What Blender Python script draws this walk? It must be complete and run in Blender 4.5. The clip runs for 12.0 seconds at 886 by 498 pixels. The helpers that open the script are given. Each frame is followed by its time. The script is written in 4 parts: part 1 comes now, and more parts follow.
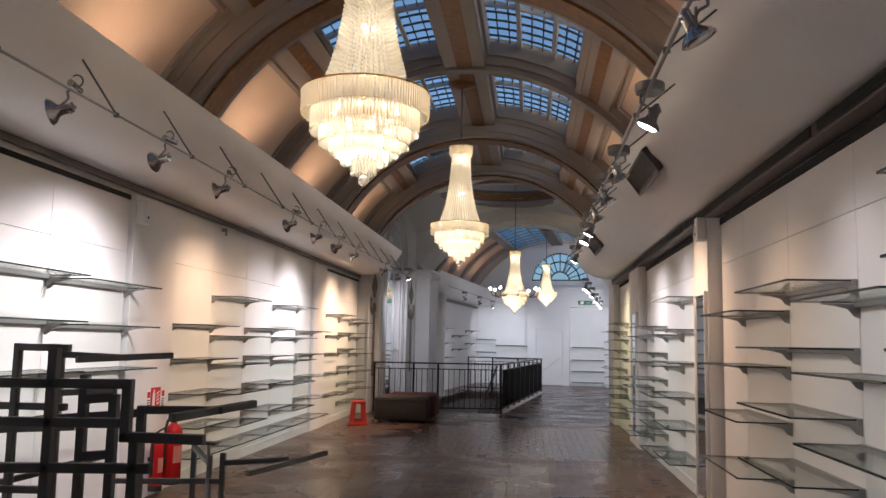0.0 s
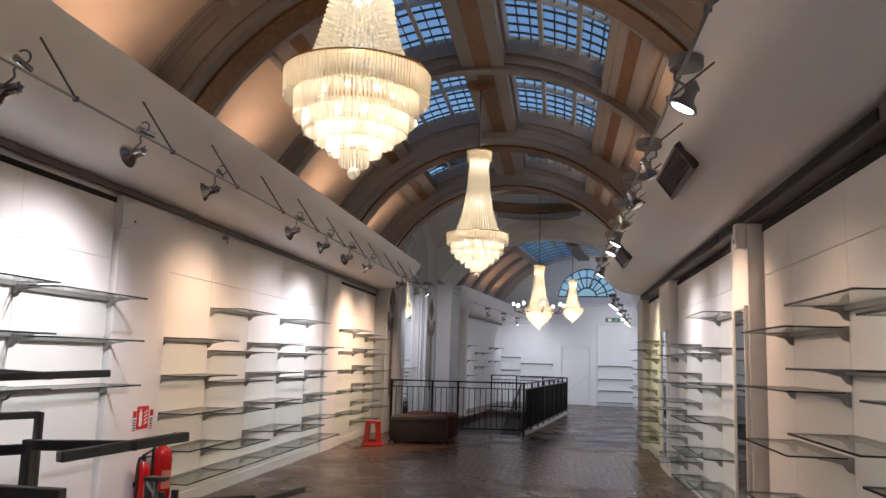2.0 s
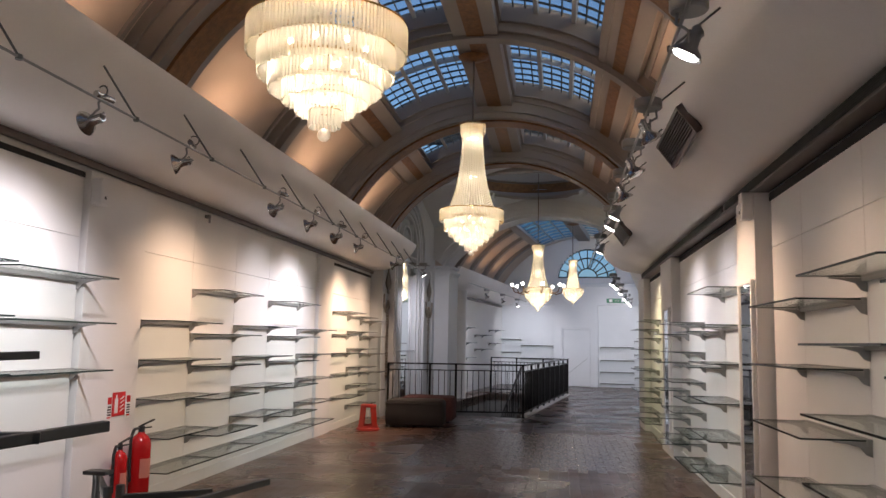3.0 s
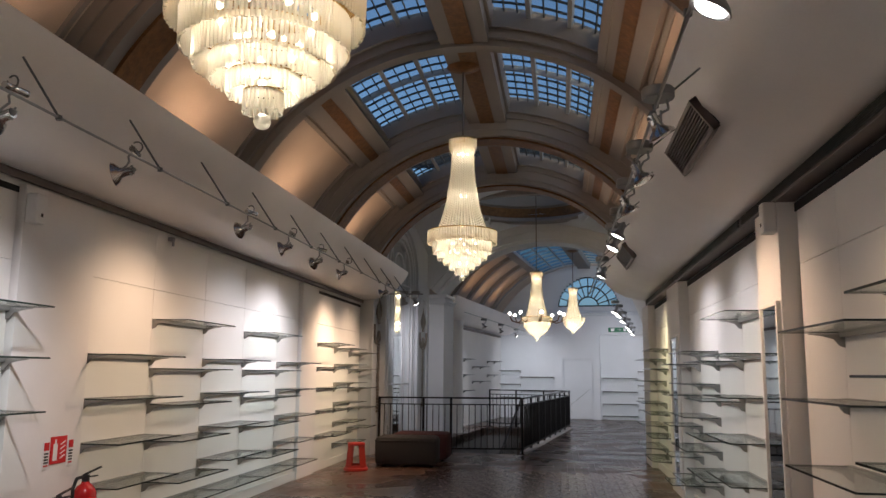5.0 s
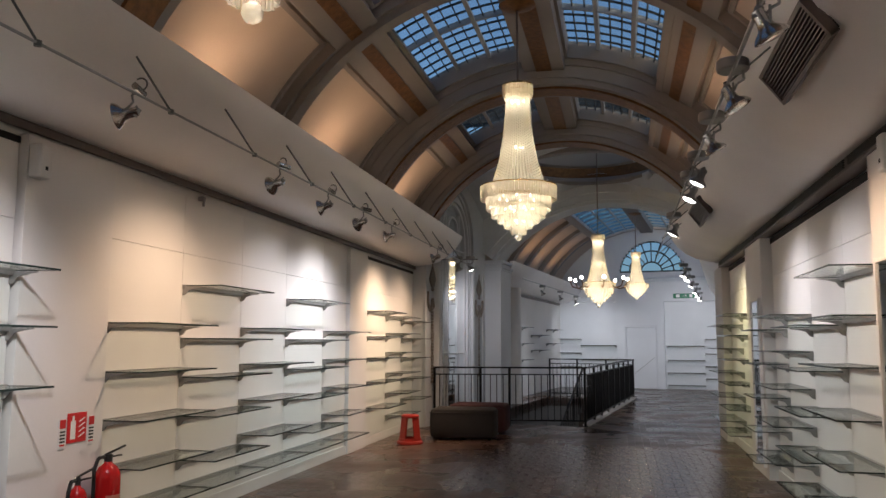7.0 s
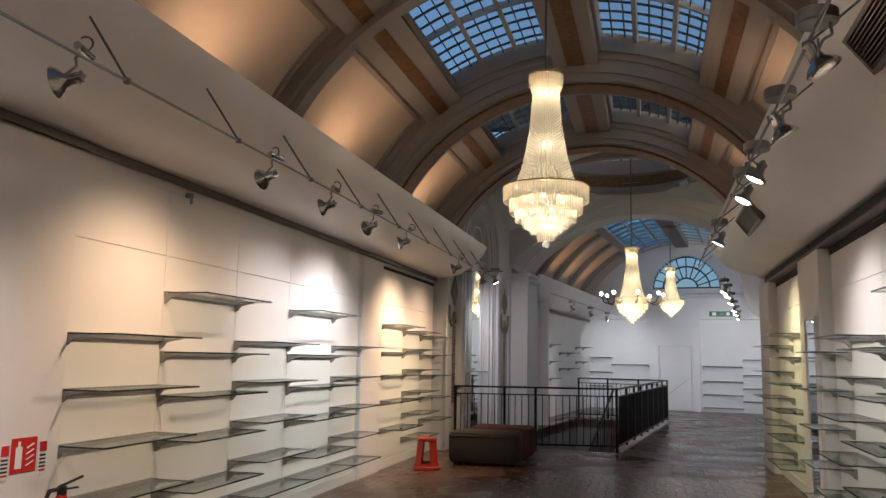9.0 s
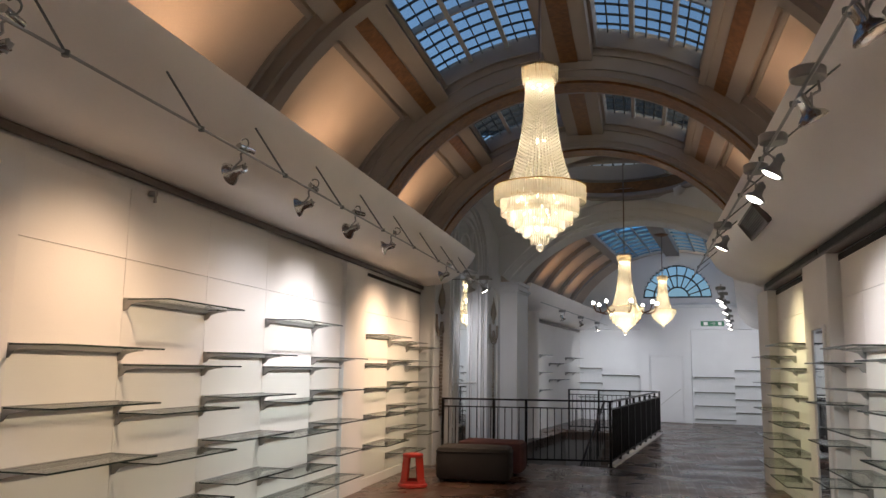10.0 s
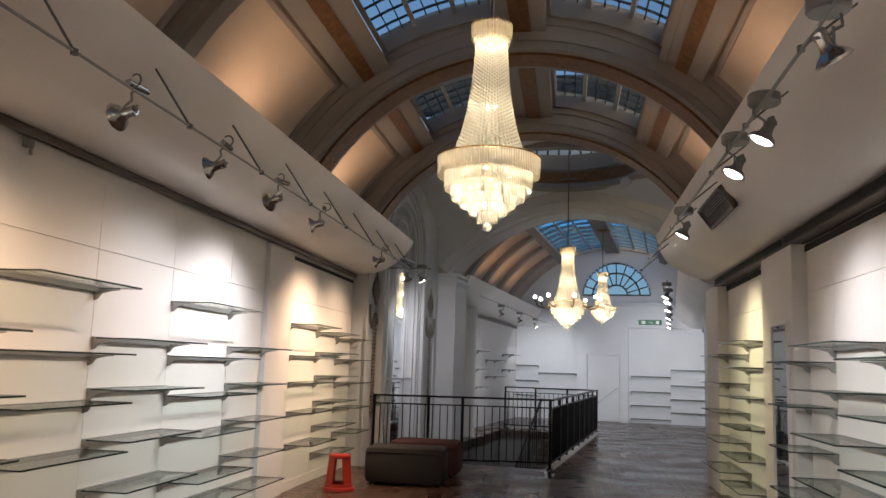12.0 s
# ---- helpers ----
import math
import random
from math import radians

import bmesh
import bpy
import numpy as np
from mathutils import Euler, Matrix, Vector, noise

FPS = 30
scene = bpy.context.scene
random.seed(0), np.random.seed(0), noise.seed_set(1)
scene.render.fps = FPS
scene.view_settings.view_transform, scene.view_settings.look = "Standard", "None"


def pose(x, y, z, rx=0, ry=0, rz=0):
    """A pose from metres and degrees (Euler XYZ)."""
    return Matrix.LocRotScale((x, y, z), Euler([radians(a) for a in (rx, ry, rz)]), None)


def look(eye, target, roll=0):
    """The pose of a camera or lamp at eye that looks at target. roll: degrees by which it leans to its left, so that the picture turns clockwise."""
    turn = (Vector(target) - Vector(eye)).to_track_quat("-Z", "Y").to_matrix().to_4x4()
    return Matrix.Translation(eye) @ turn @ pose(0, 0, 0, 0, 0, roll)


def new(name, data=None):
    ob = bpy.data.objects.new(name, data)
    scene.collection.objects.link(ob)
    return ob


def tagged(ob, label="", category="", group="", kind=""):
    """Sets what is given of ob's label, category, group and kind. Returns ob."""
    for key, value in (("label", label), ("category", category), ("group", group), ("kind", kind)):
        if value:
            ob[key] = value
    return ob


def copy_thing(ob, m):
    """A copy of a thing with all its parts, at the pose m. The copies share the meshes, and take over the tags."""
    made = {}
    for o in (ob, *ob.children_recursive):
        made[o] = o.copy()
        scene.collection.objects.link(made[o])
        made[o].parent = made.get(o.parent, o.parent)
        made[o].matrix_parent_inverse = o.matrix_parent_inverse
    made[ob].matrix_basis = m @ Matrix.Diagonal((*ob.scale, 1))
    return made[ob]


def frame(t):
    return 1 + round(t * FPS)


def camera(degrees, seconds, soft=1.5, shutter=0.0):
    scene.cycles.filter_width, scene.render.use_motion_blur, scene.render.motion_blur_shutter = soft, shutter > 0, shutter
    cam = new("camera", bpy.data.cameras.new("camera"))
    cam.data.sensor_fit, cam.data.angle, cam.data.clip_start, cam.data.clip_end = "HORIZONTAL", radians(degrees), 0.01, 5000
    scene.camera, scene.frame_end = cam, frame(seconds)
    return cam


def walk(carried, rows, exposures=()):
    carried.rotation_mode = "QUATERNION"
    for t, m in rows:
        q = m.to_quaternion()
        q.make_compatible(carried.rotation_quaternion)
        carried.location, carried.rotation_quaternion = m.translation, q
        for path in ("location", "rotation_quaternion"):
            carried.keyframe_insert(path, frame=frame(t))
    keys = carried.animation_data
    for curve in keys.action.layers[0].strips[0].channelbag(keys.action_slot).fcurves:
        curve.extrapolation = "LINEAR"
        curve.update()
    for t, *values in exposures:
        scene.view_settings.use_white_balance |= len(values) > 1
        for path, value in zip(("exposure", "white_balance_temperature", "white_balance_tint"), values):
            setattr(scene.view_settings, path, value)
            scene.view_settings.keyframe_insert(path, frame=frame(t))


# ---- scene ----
cam = camera(58.0, 12.0)
PATH = [
    (0, (0.027, 1.199, 1.53), (-0.191, 3.174, 1.761), 1.2),
    (0.5, (0.016, 1.354, 1.504), (-0.205, 3.329, 1.729), 1.8),
    (1, (0.111, 1.553, 1.524), (-0.15, 3.521, 1.77), 1.4),
    (1.5, (0.157, 1.688, 1.524), (-0.125, 3.65, 1.785), 1.9),
    (2, (0.093, 1.881, 1.537), (-0.193, 3.841, 1.808), 1.7),
    (2.5, (0.062, 2.073, 1.516), (-0.222, 4.037, 1.765), 1.1),
    (3, (0.142, 2.273, 1.512), (-0.147, 4.239, 1.743), 1.1),
    (5, (0.158, 3.062, 1.529), (-0.13, 5.017, 1.837), 0.6),
    (5.5, (0.17, 3.253, 1.519), (-0.214, 5.19, 1.833), 0.6),
    (6, (0.049, 3.462, 1.528), (-0.348, 5.401, 1.82), 0.7),
    (6.5, (0.003, 3.643, 1.512), (-0.392, 5.589, 1.749), 0.5),
    (7, (0.065, 3.844, 1.518), (-0.364, 5.784, 1.751), 0.2),
    (7.2, (0.085, 3.924, 1.523), (-0.377, 5.855, 1.76), 0.9),
    (9, (-0.019, 4.715, 1.543), (-0.518, 6.633, 1.813), 1.1),
    (9.5, (-0.046, 4.964, 1.529), (-0.547, 6.88, 1.808), 1.1),
    (10, (-0.141, 5.213, 1.558), (-0.609, 7.135, 1.854), 1.0),
    (10.5, (-0.151, 5.398, 1.54), (-0.598, 7.323, 1.846), 0.9),
    (11, (-0.133, 5.622, 1.561), (-0.601, 7.538, 1.891), 1.0),
    (11.5, (-0.197, 5.821, 1.552), (-0.624, 7.746, 1.884), 1.1),
    (12, (-0.315, 6.035, 1.534), (-0.629, 7.989, 1.825), 1.9),
]
walk(cam, [(t, look(eye, target, roll)) for t, eye, target, roll in PATH],
     exposures=[(0, 0.34, 6200, 14), (3, 0.28, 6150, 14), (5, -0.03, 6150, 11), (7, -0.05, 6150, 10), (9, 0.08, 6450, 10), (12, 0.16, 6300, 10)])

# ---- world, daylight, lamps ----
world = bpy.data.worlds.new("dusk_sky")
scene.world = world
world.use_nodes = True
wn = world.node_tree
sky = wn.nodes.new("ShaderNodeTexSky")
sky.sky_type = 'NISHITA'
sky.sun_disc = False
sky.sun_elevation = radians(12)
sky.sun_rotation = radians(140)
wn.links.new(sky.outputs[0], wn.nodes["Background"].inputs[0])
wn.nodes["Background"].inputs[1].default_value = 0.15
sun_data = bpy.data.lights.new("overcast_sun", 'SUN')
sun_data.energy, sun_data.angle, sun_data.color = 0.5, radians(20), (1.0, 0.95, 0.88)
sun = new("overcast_sun", sun_data)
sun.matrix_world = pose(0, 0, 20, 60, 0, 140)

PEACH, COOL, YELLOW = (1.0, 0.67, 0.43), (1.0, 0.92, 0.92), (1.0, 0.84, 0.48)


def spot(eye, target, watts, colour, degrees=60, blend=0.7, radius=0.04):
    d = bpy.data.lights.new("spot_beam", 'SPOT')
    d.energy, d.color, d.spot_size, d.spot_blend, d.shadow_soft_size = watts, colour, radians(degrees), blend, radius
    ob = new("spot_beam", d)
    ob.matrix_world = look(eye, target)
    return ob


def glow(place, watts, colour, radius=0.08):
    d = bpy.data.lights.new("bulb_light", 'POINT')
    d.energy, d.color, d.shadow_soft_size = watts, colour, radius
    ob = new("bulb_light", d)
    ob.matrix_world = pose(*place)
    return ob


# ---- measures of the place ----
WX, EX = -3.66, 1.78            # wall faces of the long hall
CX, CZ = -0.86, 2.32            # arch axis
CROSS = 18.2                    # end of the long hall
FAR = pose(-0.2, 21.8, 0, 0, 0, -7.0)   # frame of the crossing and the far room
MAINS = [-3.0, 2.9, 8.5, 14.6, 17.6]
MINORS = [0.0, 5.9, 11.5]

# lamps: spots on both tracks, in the far room, and uplights behind the coves
# the beam at y 17.2 has no head; added to brighten the end bays
for y, w, c in ((3.1, 80, COOL), (4.3, 80, COOL), (5.49, 90, COOL), (7.2, 160, COOL), (9.75, 100, PEACH), (11.0, 24, PEACH), (11.95, 62, COOL), (13.2, 165, COOL), (15.75, 225, PEACH), (17.2, 100, PEACH)):
    spot((-2.52, y, 2.66), (WX, y, 1.15), w, c, 118, 1.0)
for y, w, c in ((4.4, 28, COOL), (5.6, 30, COOL), (6.95, 28, PEACH), (9.2, 90, PEACH), (10.4, 60, COOL), (12.1, 95, COOL), (15.6, 130, YELLOW)):
    spot((0.74, y, 2.66), (EX, y, 1.0), w, c, 100 if y < 9 else 118, 1.0)
for u, v, tu, tv, tz in ((1.66, -1.9, 0.6, 2.5, 0.0), (1.66, 1.0, -1.5, 6.5, 1.0), (1.66, 3.4, 0.9, 10.1, 1.6), (1.66, 5.2, 0.9, 10.1, 2.0), (1.66, 7.2, 1.5, 10.1, 1.7), (-1.95, 8.0, -2.0, 10.1, 1.5), (-1.9, 3.2, -2.95, 3.6, 1.5)):
    spot(FAR @ Vector((u, v, 2.72)), FAR @ Vector((tu, tv, tz)), 115, (0.97, 0.97, 1.0), 100, 1.0)
for x in (-2.80, -2.58):
    spot((x, 18.5, 2.80), (x + 0.5, 21.3, 1.2), 55, COOL, 95, 0.9)
for y in (1.3, 4.3, 7.1, 10.0, 12.8, 15.9):
    for x, tx in ((-2.95, -3.1), (1.15, 1.3)):
        spot((x, y, 3.36), (tx, y, 4.4), 33, (1.0, 0.62, 0.35), 130, 1.0, 0.06)


# ---- materials ----
def material(name, colour, rough=0.6, metal=0.0, grain=0.06, scale=6.0, bump=0.15, fine=60.0, spec=0.5):
    m = bpy.data.materials.new(name)
    m.use_nodes = True
    n, l = m.node_tree.nodes, m.node_tree.links
    b = n["Principled BSDF"]
    b.inputs["Roughness"].default_value = rough
    b.inputs["Metallic"].default_value = metal
    b.inputs["Specular IOR Level"].default_value = spec
    tc = n.new("ShaderNodeTexCoord")
    big, small = n.new("ShaderNodeTexNoise"), n.new("ShaderNodeTexNoise")
    big.inputs["Scale"].default_value, small.inputs["Scale"].default_value = scale * 0.25, fine
    big.inputs["Detail"].default_value = 6
    l.new(tc.outputs["Object"], big.inputs["Vector"]), l.new(tc.outputs["Object"], small.inputs["Vector"])
    mixn = n.new("ShaderNodeMix")
    mixn.data_type = 'RGBA'
    lo = tuple(c * (1 - 2.2 * grain) for c in colour)
    hi = tuple(min(1, c * (1 + grain)) for c in colour)
    mixn.inputs[6].default_value, mixn.inputs[7].default_value = (*lo, 1), (*hi, 1)
    add = n.new("ShaderNodeMath")
    add.operation = 'MULTIPLY_ADD'
    add.inputs[1].default_value = 0.3
    l.new(small.outputs[0], add.inputs[0]), l.new(big.outputs[0], add.inputs[2])
    l.new(add.outputs[0], mixn.inputs[0])
    l.new(mixn.outputs[2], b.inputs["Base Color"])
    if bump:
        bp = n.new("ShaderNodeBump")
        bp.inputs["Strength"].default_value, bp.inputs["Distance"].default_value = bump, 0.004
        l.new(small.outputs[0], bp.inputs["Height"]), l.new(bp.outputs[0], b.inputs["Normal"])
    return m


def plain_glass(name, tint, gloss, rough=0.02, clear=None):
    m = bpy.data.materials.new(name)
    m.use_nodes = True
    n, l = m.node_tree.nodes, m.node_tree.links
    n.remove(n["Principled BSDF"])
    tr, gl, mx = n.new("ShaderNodeBsdfTransparent"), n.new("ShaderNodeBsdfGlossy"), n.new("ShaderNodeMixShader")
    tr.inputs[0].default_value = (*tint, 1)
    gl.inputs["Roughness"].default_value = rough
    fr = n.new("ShaderNodeLayerWeight")
    fr.inputs[0].default_value = 0.5
    pw = n.new("ShaderNodeMath")
    pw.operation = 'POWER'
    pw.inputs[1].default_value = 3.0
    mul = n.new("ShaderNodeMath")
    mul.operation = 'MULTIPLY'
    mul.inputs[1].default_value = gloss
    l.new(fr.outputs['Facing'], pw.inputs[0]), l.new(pw.outputs[0], mul.inputs[0]), l.new(mul.outputs[0], mx.inputs[0])
    l.new(tr.outputs[0], mx.inputs[1]), l.new(gl.outputs[0], mx.inputs[2])
    l.new(mx.outputs[0], n["Material Output"].inputs[0])
    return m


def emitter(name, colour, strength):
    m = bpy.data.materials.new(name)
    m.use_nodes = True
    b = m.node_tree.nodes["Principled BSDF"]
    b.inputs["Base Color"].default_value = (0.8, 0.8, 0.8, 1)
    b.inputs["Emission Color"].default_value = (*colour, 1)
    b.inputs["Emission Strength"].default_value = strength
    return m


def crystal_material():
    m = bpy.data.materials.new("crystal")
    m.use_nodes = True
    n, l = m.node_tree.nodes, m.node_tree.links
    n.remove(n["Principled BSDF"])
    tl, df, gl, tp = (n.new("ShaderNodeBsdf" + k) for k in ("Translucent", "Diffuse", "Glossy", "Transparent"))
    tl.inputs[0].default_value = (0.95, 0.92, 0.84, 1)
    df.inputs[0].default_value = (0.8, 0.78, 0.72, 1)
    gl.inputs["Roughness"].default_value = 0.08
    tp.inputs[0].default_value = (1, 0.97, 0.9, 1)
    a, b, c = (n.new("ShaderNodeMixShader") for _ in range(3))
    a.inputs[0].default_value, b.inputs[0].default_value, c.inputs[0].default_value = 0.3, 0.32, 0.48
    l.new(tl.outputs[0], a.inputs[1]), l.new(df.outputs[0], a.inputs[2])
    l.new(a.outputs[0], b.inputs[1]), l.new(gl.outputs[0], b.inputs[2])
    l.new(b.outputs[0], c.inputs[1]), l.new(tp.outputs[0], c.inputs[2])
    l.new(c.outputs[0], n["Material Output"].inputs[0])
    return m


WHITE = material("white_wall_paint", (0.78, 0.76, 0.74), 0.55, grain=0.04)
PANEL = material("white_satin_board", (0.80, 0.78, 0.75), 0.42, grain=0.03)
COVE = material("grey_white_plaster", (0.84, 0.80, 0.77), 0.36, grain=0.05)
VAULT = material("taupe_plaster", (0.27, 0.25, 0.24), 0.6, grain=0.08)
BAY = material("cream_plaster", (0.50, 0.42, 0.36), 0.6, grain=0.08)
BLUEGREY = material("pale_grey_plaster", (0.60, 0.625, 0.66), 0.6, grain=0.06)
GOLD = material("gilded_relief", (0.19, 0.085, 0.025), 0.45, 0.35, grain=0.42, scale=60, bump=0.8, fine=45)
BRONZE = material("brown_metal_strip", (0.15, 0.12, 0.11), 0.4, 0.6, grain=0.1)
ENDWALL = material("off_white_end_wall", (0.66, 0.67, 0.69), 0.55, grain=0.05)
AGED = material("aged_bronze_paint", (0.20, 0.175, 0.15), 0.6, 0.1, grain=0.25)
DARK = material("black_void", (0.015, 0.015, 0.016), 0.8, grain=0.1, bump=0)
IRON = material("black_painted_iron", (0.007, 0.007, 0.008), 0.35, 0.3, grain=0.15)
LEAD = material("dark_glazing_bar", (0.03, 0.035, 0.04), 0.5, 0.2, grain=0.1)
BAR = material("grey_painted_bar", (0.33, 0.36, 0.40), 0.5, 0.0, grain=0.08)
STEEL = material("brushed_grey_steel", (0.30, 0.30, 0.30), 0.35, 0.8, grain=0.1)
GUN = material("gunmetal_tube", (0.15, 0.155, 0.15), 0.42, 0.45, grain=0.12)
CHROME = material("worn_chrome", (0.55, 0.54, 0.52), 0.18, 1.0, grain=0.05)
RED = material("red_plastic", (0.42, 0.022, 0.012), 0.35, grain=0.1)
EXTRED = material("red_enamel", (0.50, 0.012, 0.012), 0.22, grain=0.06, bump=0.02)
BLACK = material("black_rubber", (0.02, 0.02, 0.02), 0.55, grain=0.2)
FELT = material("dark_brown_felt", (0.032, 0.028, 0.027), 0.95, grain=0.3, bump=0.5, fine=180)
MAROON = material("maroon_velvet", (0.08, 0.028, 0.03), 0.9, grain=0.3, bump=0.5, fine=180)
SIGNRED = material("sign_red", (0.60, 0.02, 0.02), 0.4, grain=0.03, bump=0)
SIGNWHITE = material("sign_white", (0.85, 0.85, 0.83), 0.4, grain=0.02, bump=0)
GREEN = material("sign_green", (0.01, 0.16, 0.07), 0.4, grain=0.05, bump=0)
TREAD = material("dark_stair_carpet", (0.10, 0.08, 0.07), 0.9, grain=0.2, bump=0.4)
EDGE = material("green_glass_edge", (0.028, 0.042, 0.038), 0.15, grain=0.05, bump=0)
RAILBAR = material("grey_shelf_bar", (0.30, 0.295, 0.285), 0.42, 0.4, grain=0.1)
GLASS = plain_glass("shelf_glass", (0.94, 0.975, 0.96), 0.55)
# the dusk sky's blue and dimness are put into these pane tints
PANE = plain_glass("skylight_glass", (0.74, 0.82, 0.90), 0.15, 0.15)
SKYBLUE = plain_glass("dusk_blue_glass", (0.42, 0.66, 0.86), 0.1, 0.15)
DUSKPANE = plain_glass("dusky_fanlight_glass", (0.30, 0.42, 0.62), 0.15, 0.15)
MIRROR = material("silvered_mirror", (0.86, 0.9, 0.9), 0.03, 1.0, grain=0.02, bump=0)
LENS = emitter("lit_lamp_lens", (1.0, 0.93, 0.85), 14.0)
BULB = emitter("warm_bulb", (1.0, 0.86, 0.66), 14.0)
CRYSTAL = crystal_material()


def floor_material():
    m = material("dark_oak_blocks", (0.095, 0.053, 0.036), 0.3, grain=0.3, scale=8, bump=0.07, fine=40)
    n, l = m.node_tree.nodes, m.node_tree.links
    b = n["Principled BSDF"]
    geo, info = n.new("ShaderNodeNewGeometry"), n.new("ShaderNodeObjectInfo")
    add = n.new("ShaderNodeMath")
    l.new(geo.outputs["Random Per Island"], add.inputs[0]), l.new(info.outputs["Random"], add.inputs[1])
    fr = n.new("ShaderNodeMath")
    fr.operation = 'FRACT'
    l.new(add.outputs[0], fr.inputs[0])
    old = b.inputs["Base Color"].links[0].from_socket
    hsv = n.new("ShaderNodeHueSaturation")
    rng = n.new("ShaderNodeMapRange")
    rng.inputs["To Min"].default_value, rng.inputs["To Max"].default_value = 0.8, 1.25
    l.new(fr.outputs[0], rng.inputs["Value"]), l.new(rng.outputs[0], hsv.inputs["Value"])
    l.new(old, hsv.inputs["Color"]), l.new(hsv.outputs[0], b.inputs["Base Color"])
    tc, nz = n.new("ShaderNodeTexCoord"), n.new("ShaderNodeTexNoise")
    nz.inputs["Scale"].default_value, nz.inputs["Detail"].default_value = 1.3, 8
    l.new(tc.outputs["Object"], nz.inputs["Vector"])
    rr = n.new("ShaderNodeMapRange")
    rr.inputs["From Min"].default_value, rr.inputs["From Max"].default_value = 0.3, 0.7
    rr.inputs["To Min"].default_value, rr.inputs["To Max"].default_value = 0.16, 0.42
    l.new(nz.outputs[0], rr.inputs["Value"]), l.new(rr.outputs[0], b.inputs["Roughness"])
    return m


OAK = floor_material()


# ---- mesh helpers ----
def box(bm, x0, x1, y0, y1, z0, z1, bevel=0.0, m=None):
    r = bmesh.ops.create_cube(bm, size=1.0)
    vs = r["verts"]
    for v in vs:
        v.co = Vector((x0 + (v.co.x + 0.5) * (x1 - x0), y0 + (v.co.y + 0.5) * (y1 - y0), z0 + (v.co.z + 0.5) * (z1 - z0)))
    if bevel:
        es = list({e for v in vs for e in v.link_edges})
        vs = bmesh.ops.bevel(bm, geom=es, offset=bevel, segments=2, affect='EDGES', profile=0.5)["verts"]
    if m is not None:
        bmesh.ops.transform(bm, matrix=m, verts=list(vs))
    return bm


def rod(bm, p, q, r, seg=8, r2=None):
    p, q = Vector(p), Vector(q)
    d = q - p
    mat = Matrix.Translation((p + q) / 2) @ d.to_track_quat('Z', 'Y').to_matrix().to_4x4()
    bmesh.ops.create_cone(bm, cap_ends=True, segments=seg, radius1=r, radius2=r if r2 is None else r2, depth=d.length, matrix=mat)
    return bm


def bar(bm, p, q, w, h=None):
    """A square tube from p to q."""
    p, q = Vector(p), Vector(q)
    d = q - p
    mat = Matrix.Translation((p + q) / 2) @ d.to_track_quat('Z', 'Y').to_matrix().to_4x4()
    h = h or w
    return box(bm, -w / 2, w / 2, -h / 2, h / 2, -d.length / 2, d.length / 2, min(w, h) * 0.12, mat)


def turned(bm, profile, seg=24, centre=(0, 0, 0)):
    rings = []
    for r, z in profile:
        rings.append([bm.verts.new((centre[0] + r * math.cos(2 * math.pi * i / seg), centre[1] + r * math.sin(2 * math.pi * i / seg), centre[2] + z)) for i in range(seg)])
    for a, b in zip(rings, rings[1:]):
        for i in range(seg):
            bm.faces.new((a[i], a[(i + 1) % seg], b[(i + 1) % seg], b[i]))
    return bm


def prism(bm, pts, y0, y1):
    """A closed outline in x and z, drawn out along y."""
    a = [bm.verts.new((x, y0, z)) for x, z in pts]
    b = [bm.verts.new((x, y1, z)) for x, z in pts]
    n = len(pts)
    for i in range(n):
        bm.faces.new((a[i], a[(i + 1) % n], b[(i + 1) % n], b[i]))
    bm.faces.new(a[::-1]), bm.faces.new(b)
    bmesh.ops.recalc_face_normals(bm, faces=bm.faces[:])
    return bm


def arc_solid(bm, r0, r1, a0, a1, y0, y1, seg=24, cx=CX, cz=CZ):
    """A curved slab between two radii and two angles from the crown, along y."""
    pts = []
    for i in range(seg + 1):
        a = radians(a0 + (a1 - a0) * i / seg)
        pts.append((cx + r0 * math.sin(a), cz + r0 * math.cos(a)))
    for i in range(seg, -1, -1):
        a = radians(a0 + (a1 - a0) * i / seg)
        pts.append((cx + r1 * math.sin(a), cz + r1 * math.cos(a)))
    n = len(pts) // 2
    lo = [[bm.verts.new((x, y, z)) for x, z in pts] for y in (y0, y1)]
    a, b = lo
    m = len(pts)
    for i in range(m):
        bm.faces.new((a[i], b[i], b[(i + 1) % m], a[(i + 1) % m]))
    for ring in (a, b):
        for i in range(n - 1):
            bm.faces.new((ring[i], ring[i + 1], ring[m - 2 - i], ring[m - 1 - i]))
    bmesh.ops.recalc_face_normals(bm, faces=bm.faces[:])
    return bm


def mesh_of(name, bm, mat, smooth=False):
    me = bpy.data.meshes.new(name)
    bm.to_mesh(me)
    bm.free()
    me.materials.append(mat)
    if smooth:
        me.polygons.foreach_set("use_smooth", [True] * len(me.polygons))
        me.set_sharp_from_angle(angle=radians(40))
    return me


def part(name, bm, mat, parent=None, label="", smooth=False):
    ob = new(name, mesh_of(name, bm, mat, smooth))
    if parent is not None:
        ob.parent = parent
    if label:
        tagged(ob, label)
    return ob


def thing(name, m, label, category, group=""):
    ob = new(name)
    ob.empty_display_size = 0.1
    ob.matrix_world = m
    return tagged(ob, label, category, group)


def setting(name, bm, mat, label, m=None, smooth=False, category="structure"):
    ob = part(name, bm, mat, None, smooth=smooth)
    if m is not None:
        ob.matrix_world = m
    return tagged(ob, label, category, kind="structure")


def B():
    return bmesh.new()


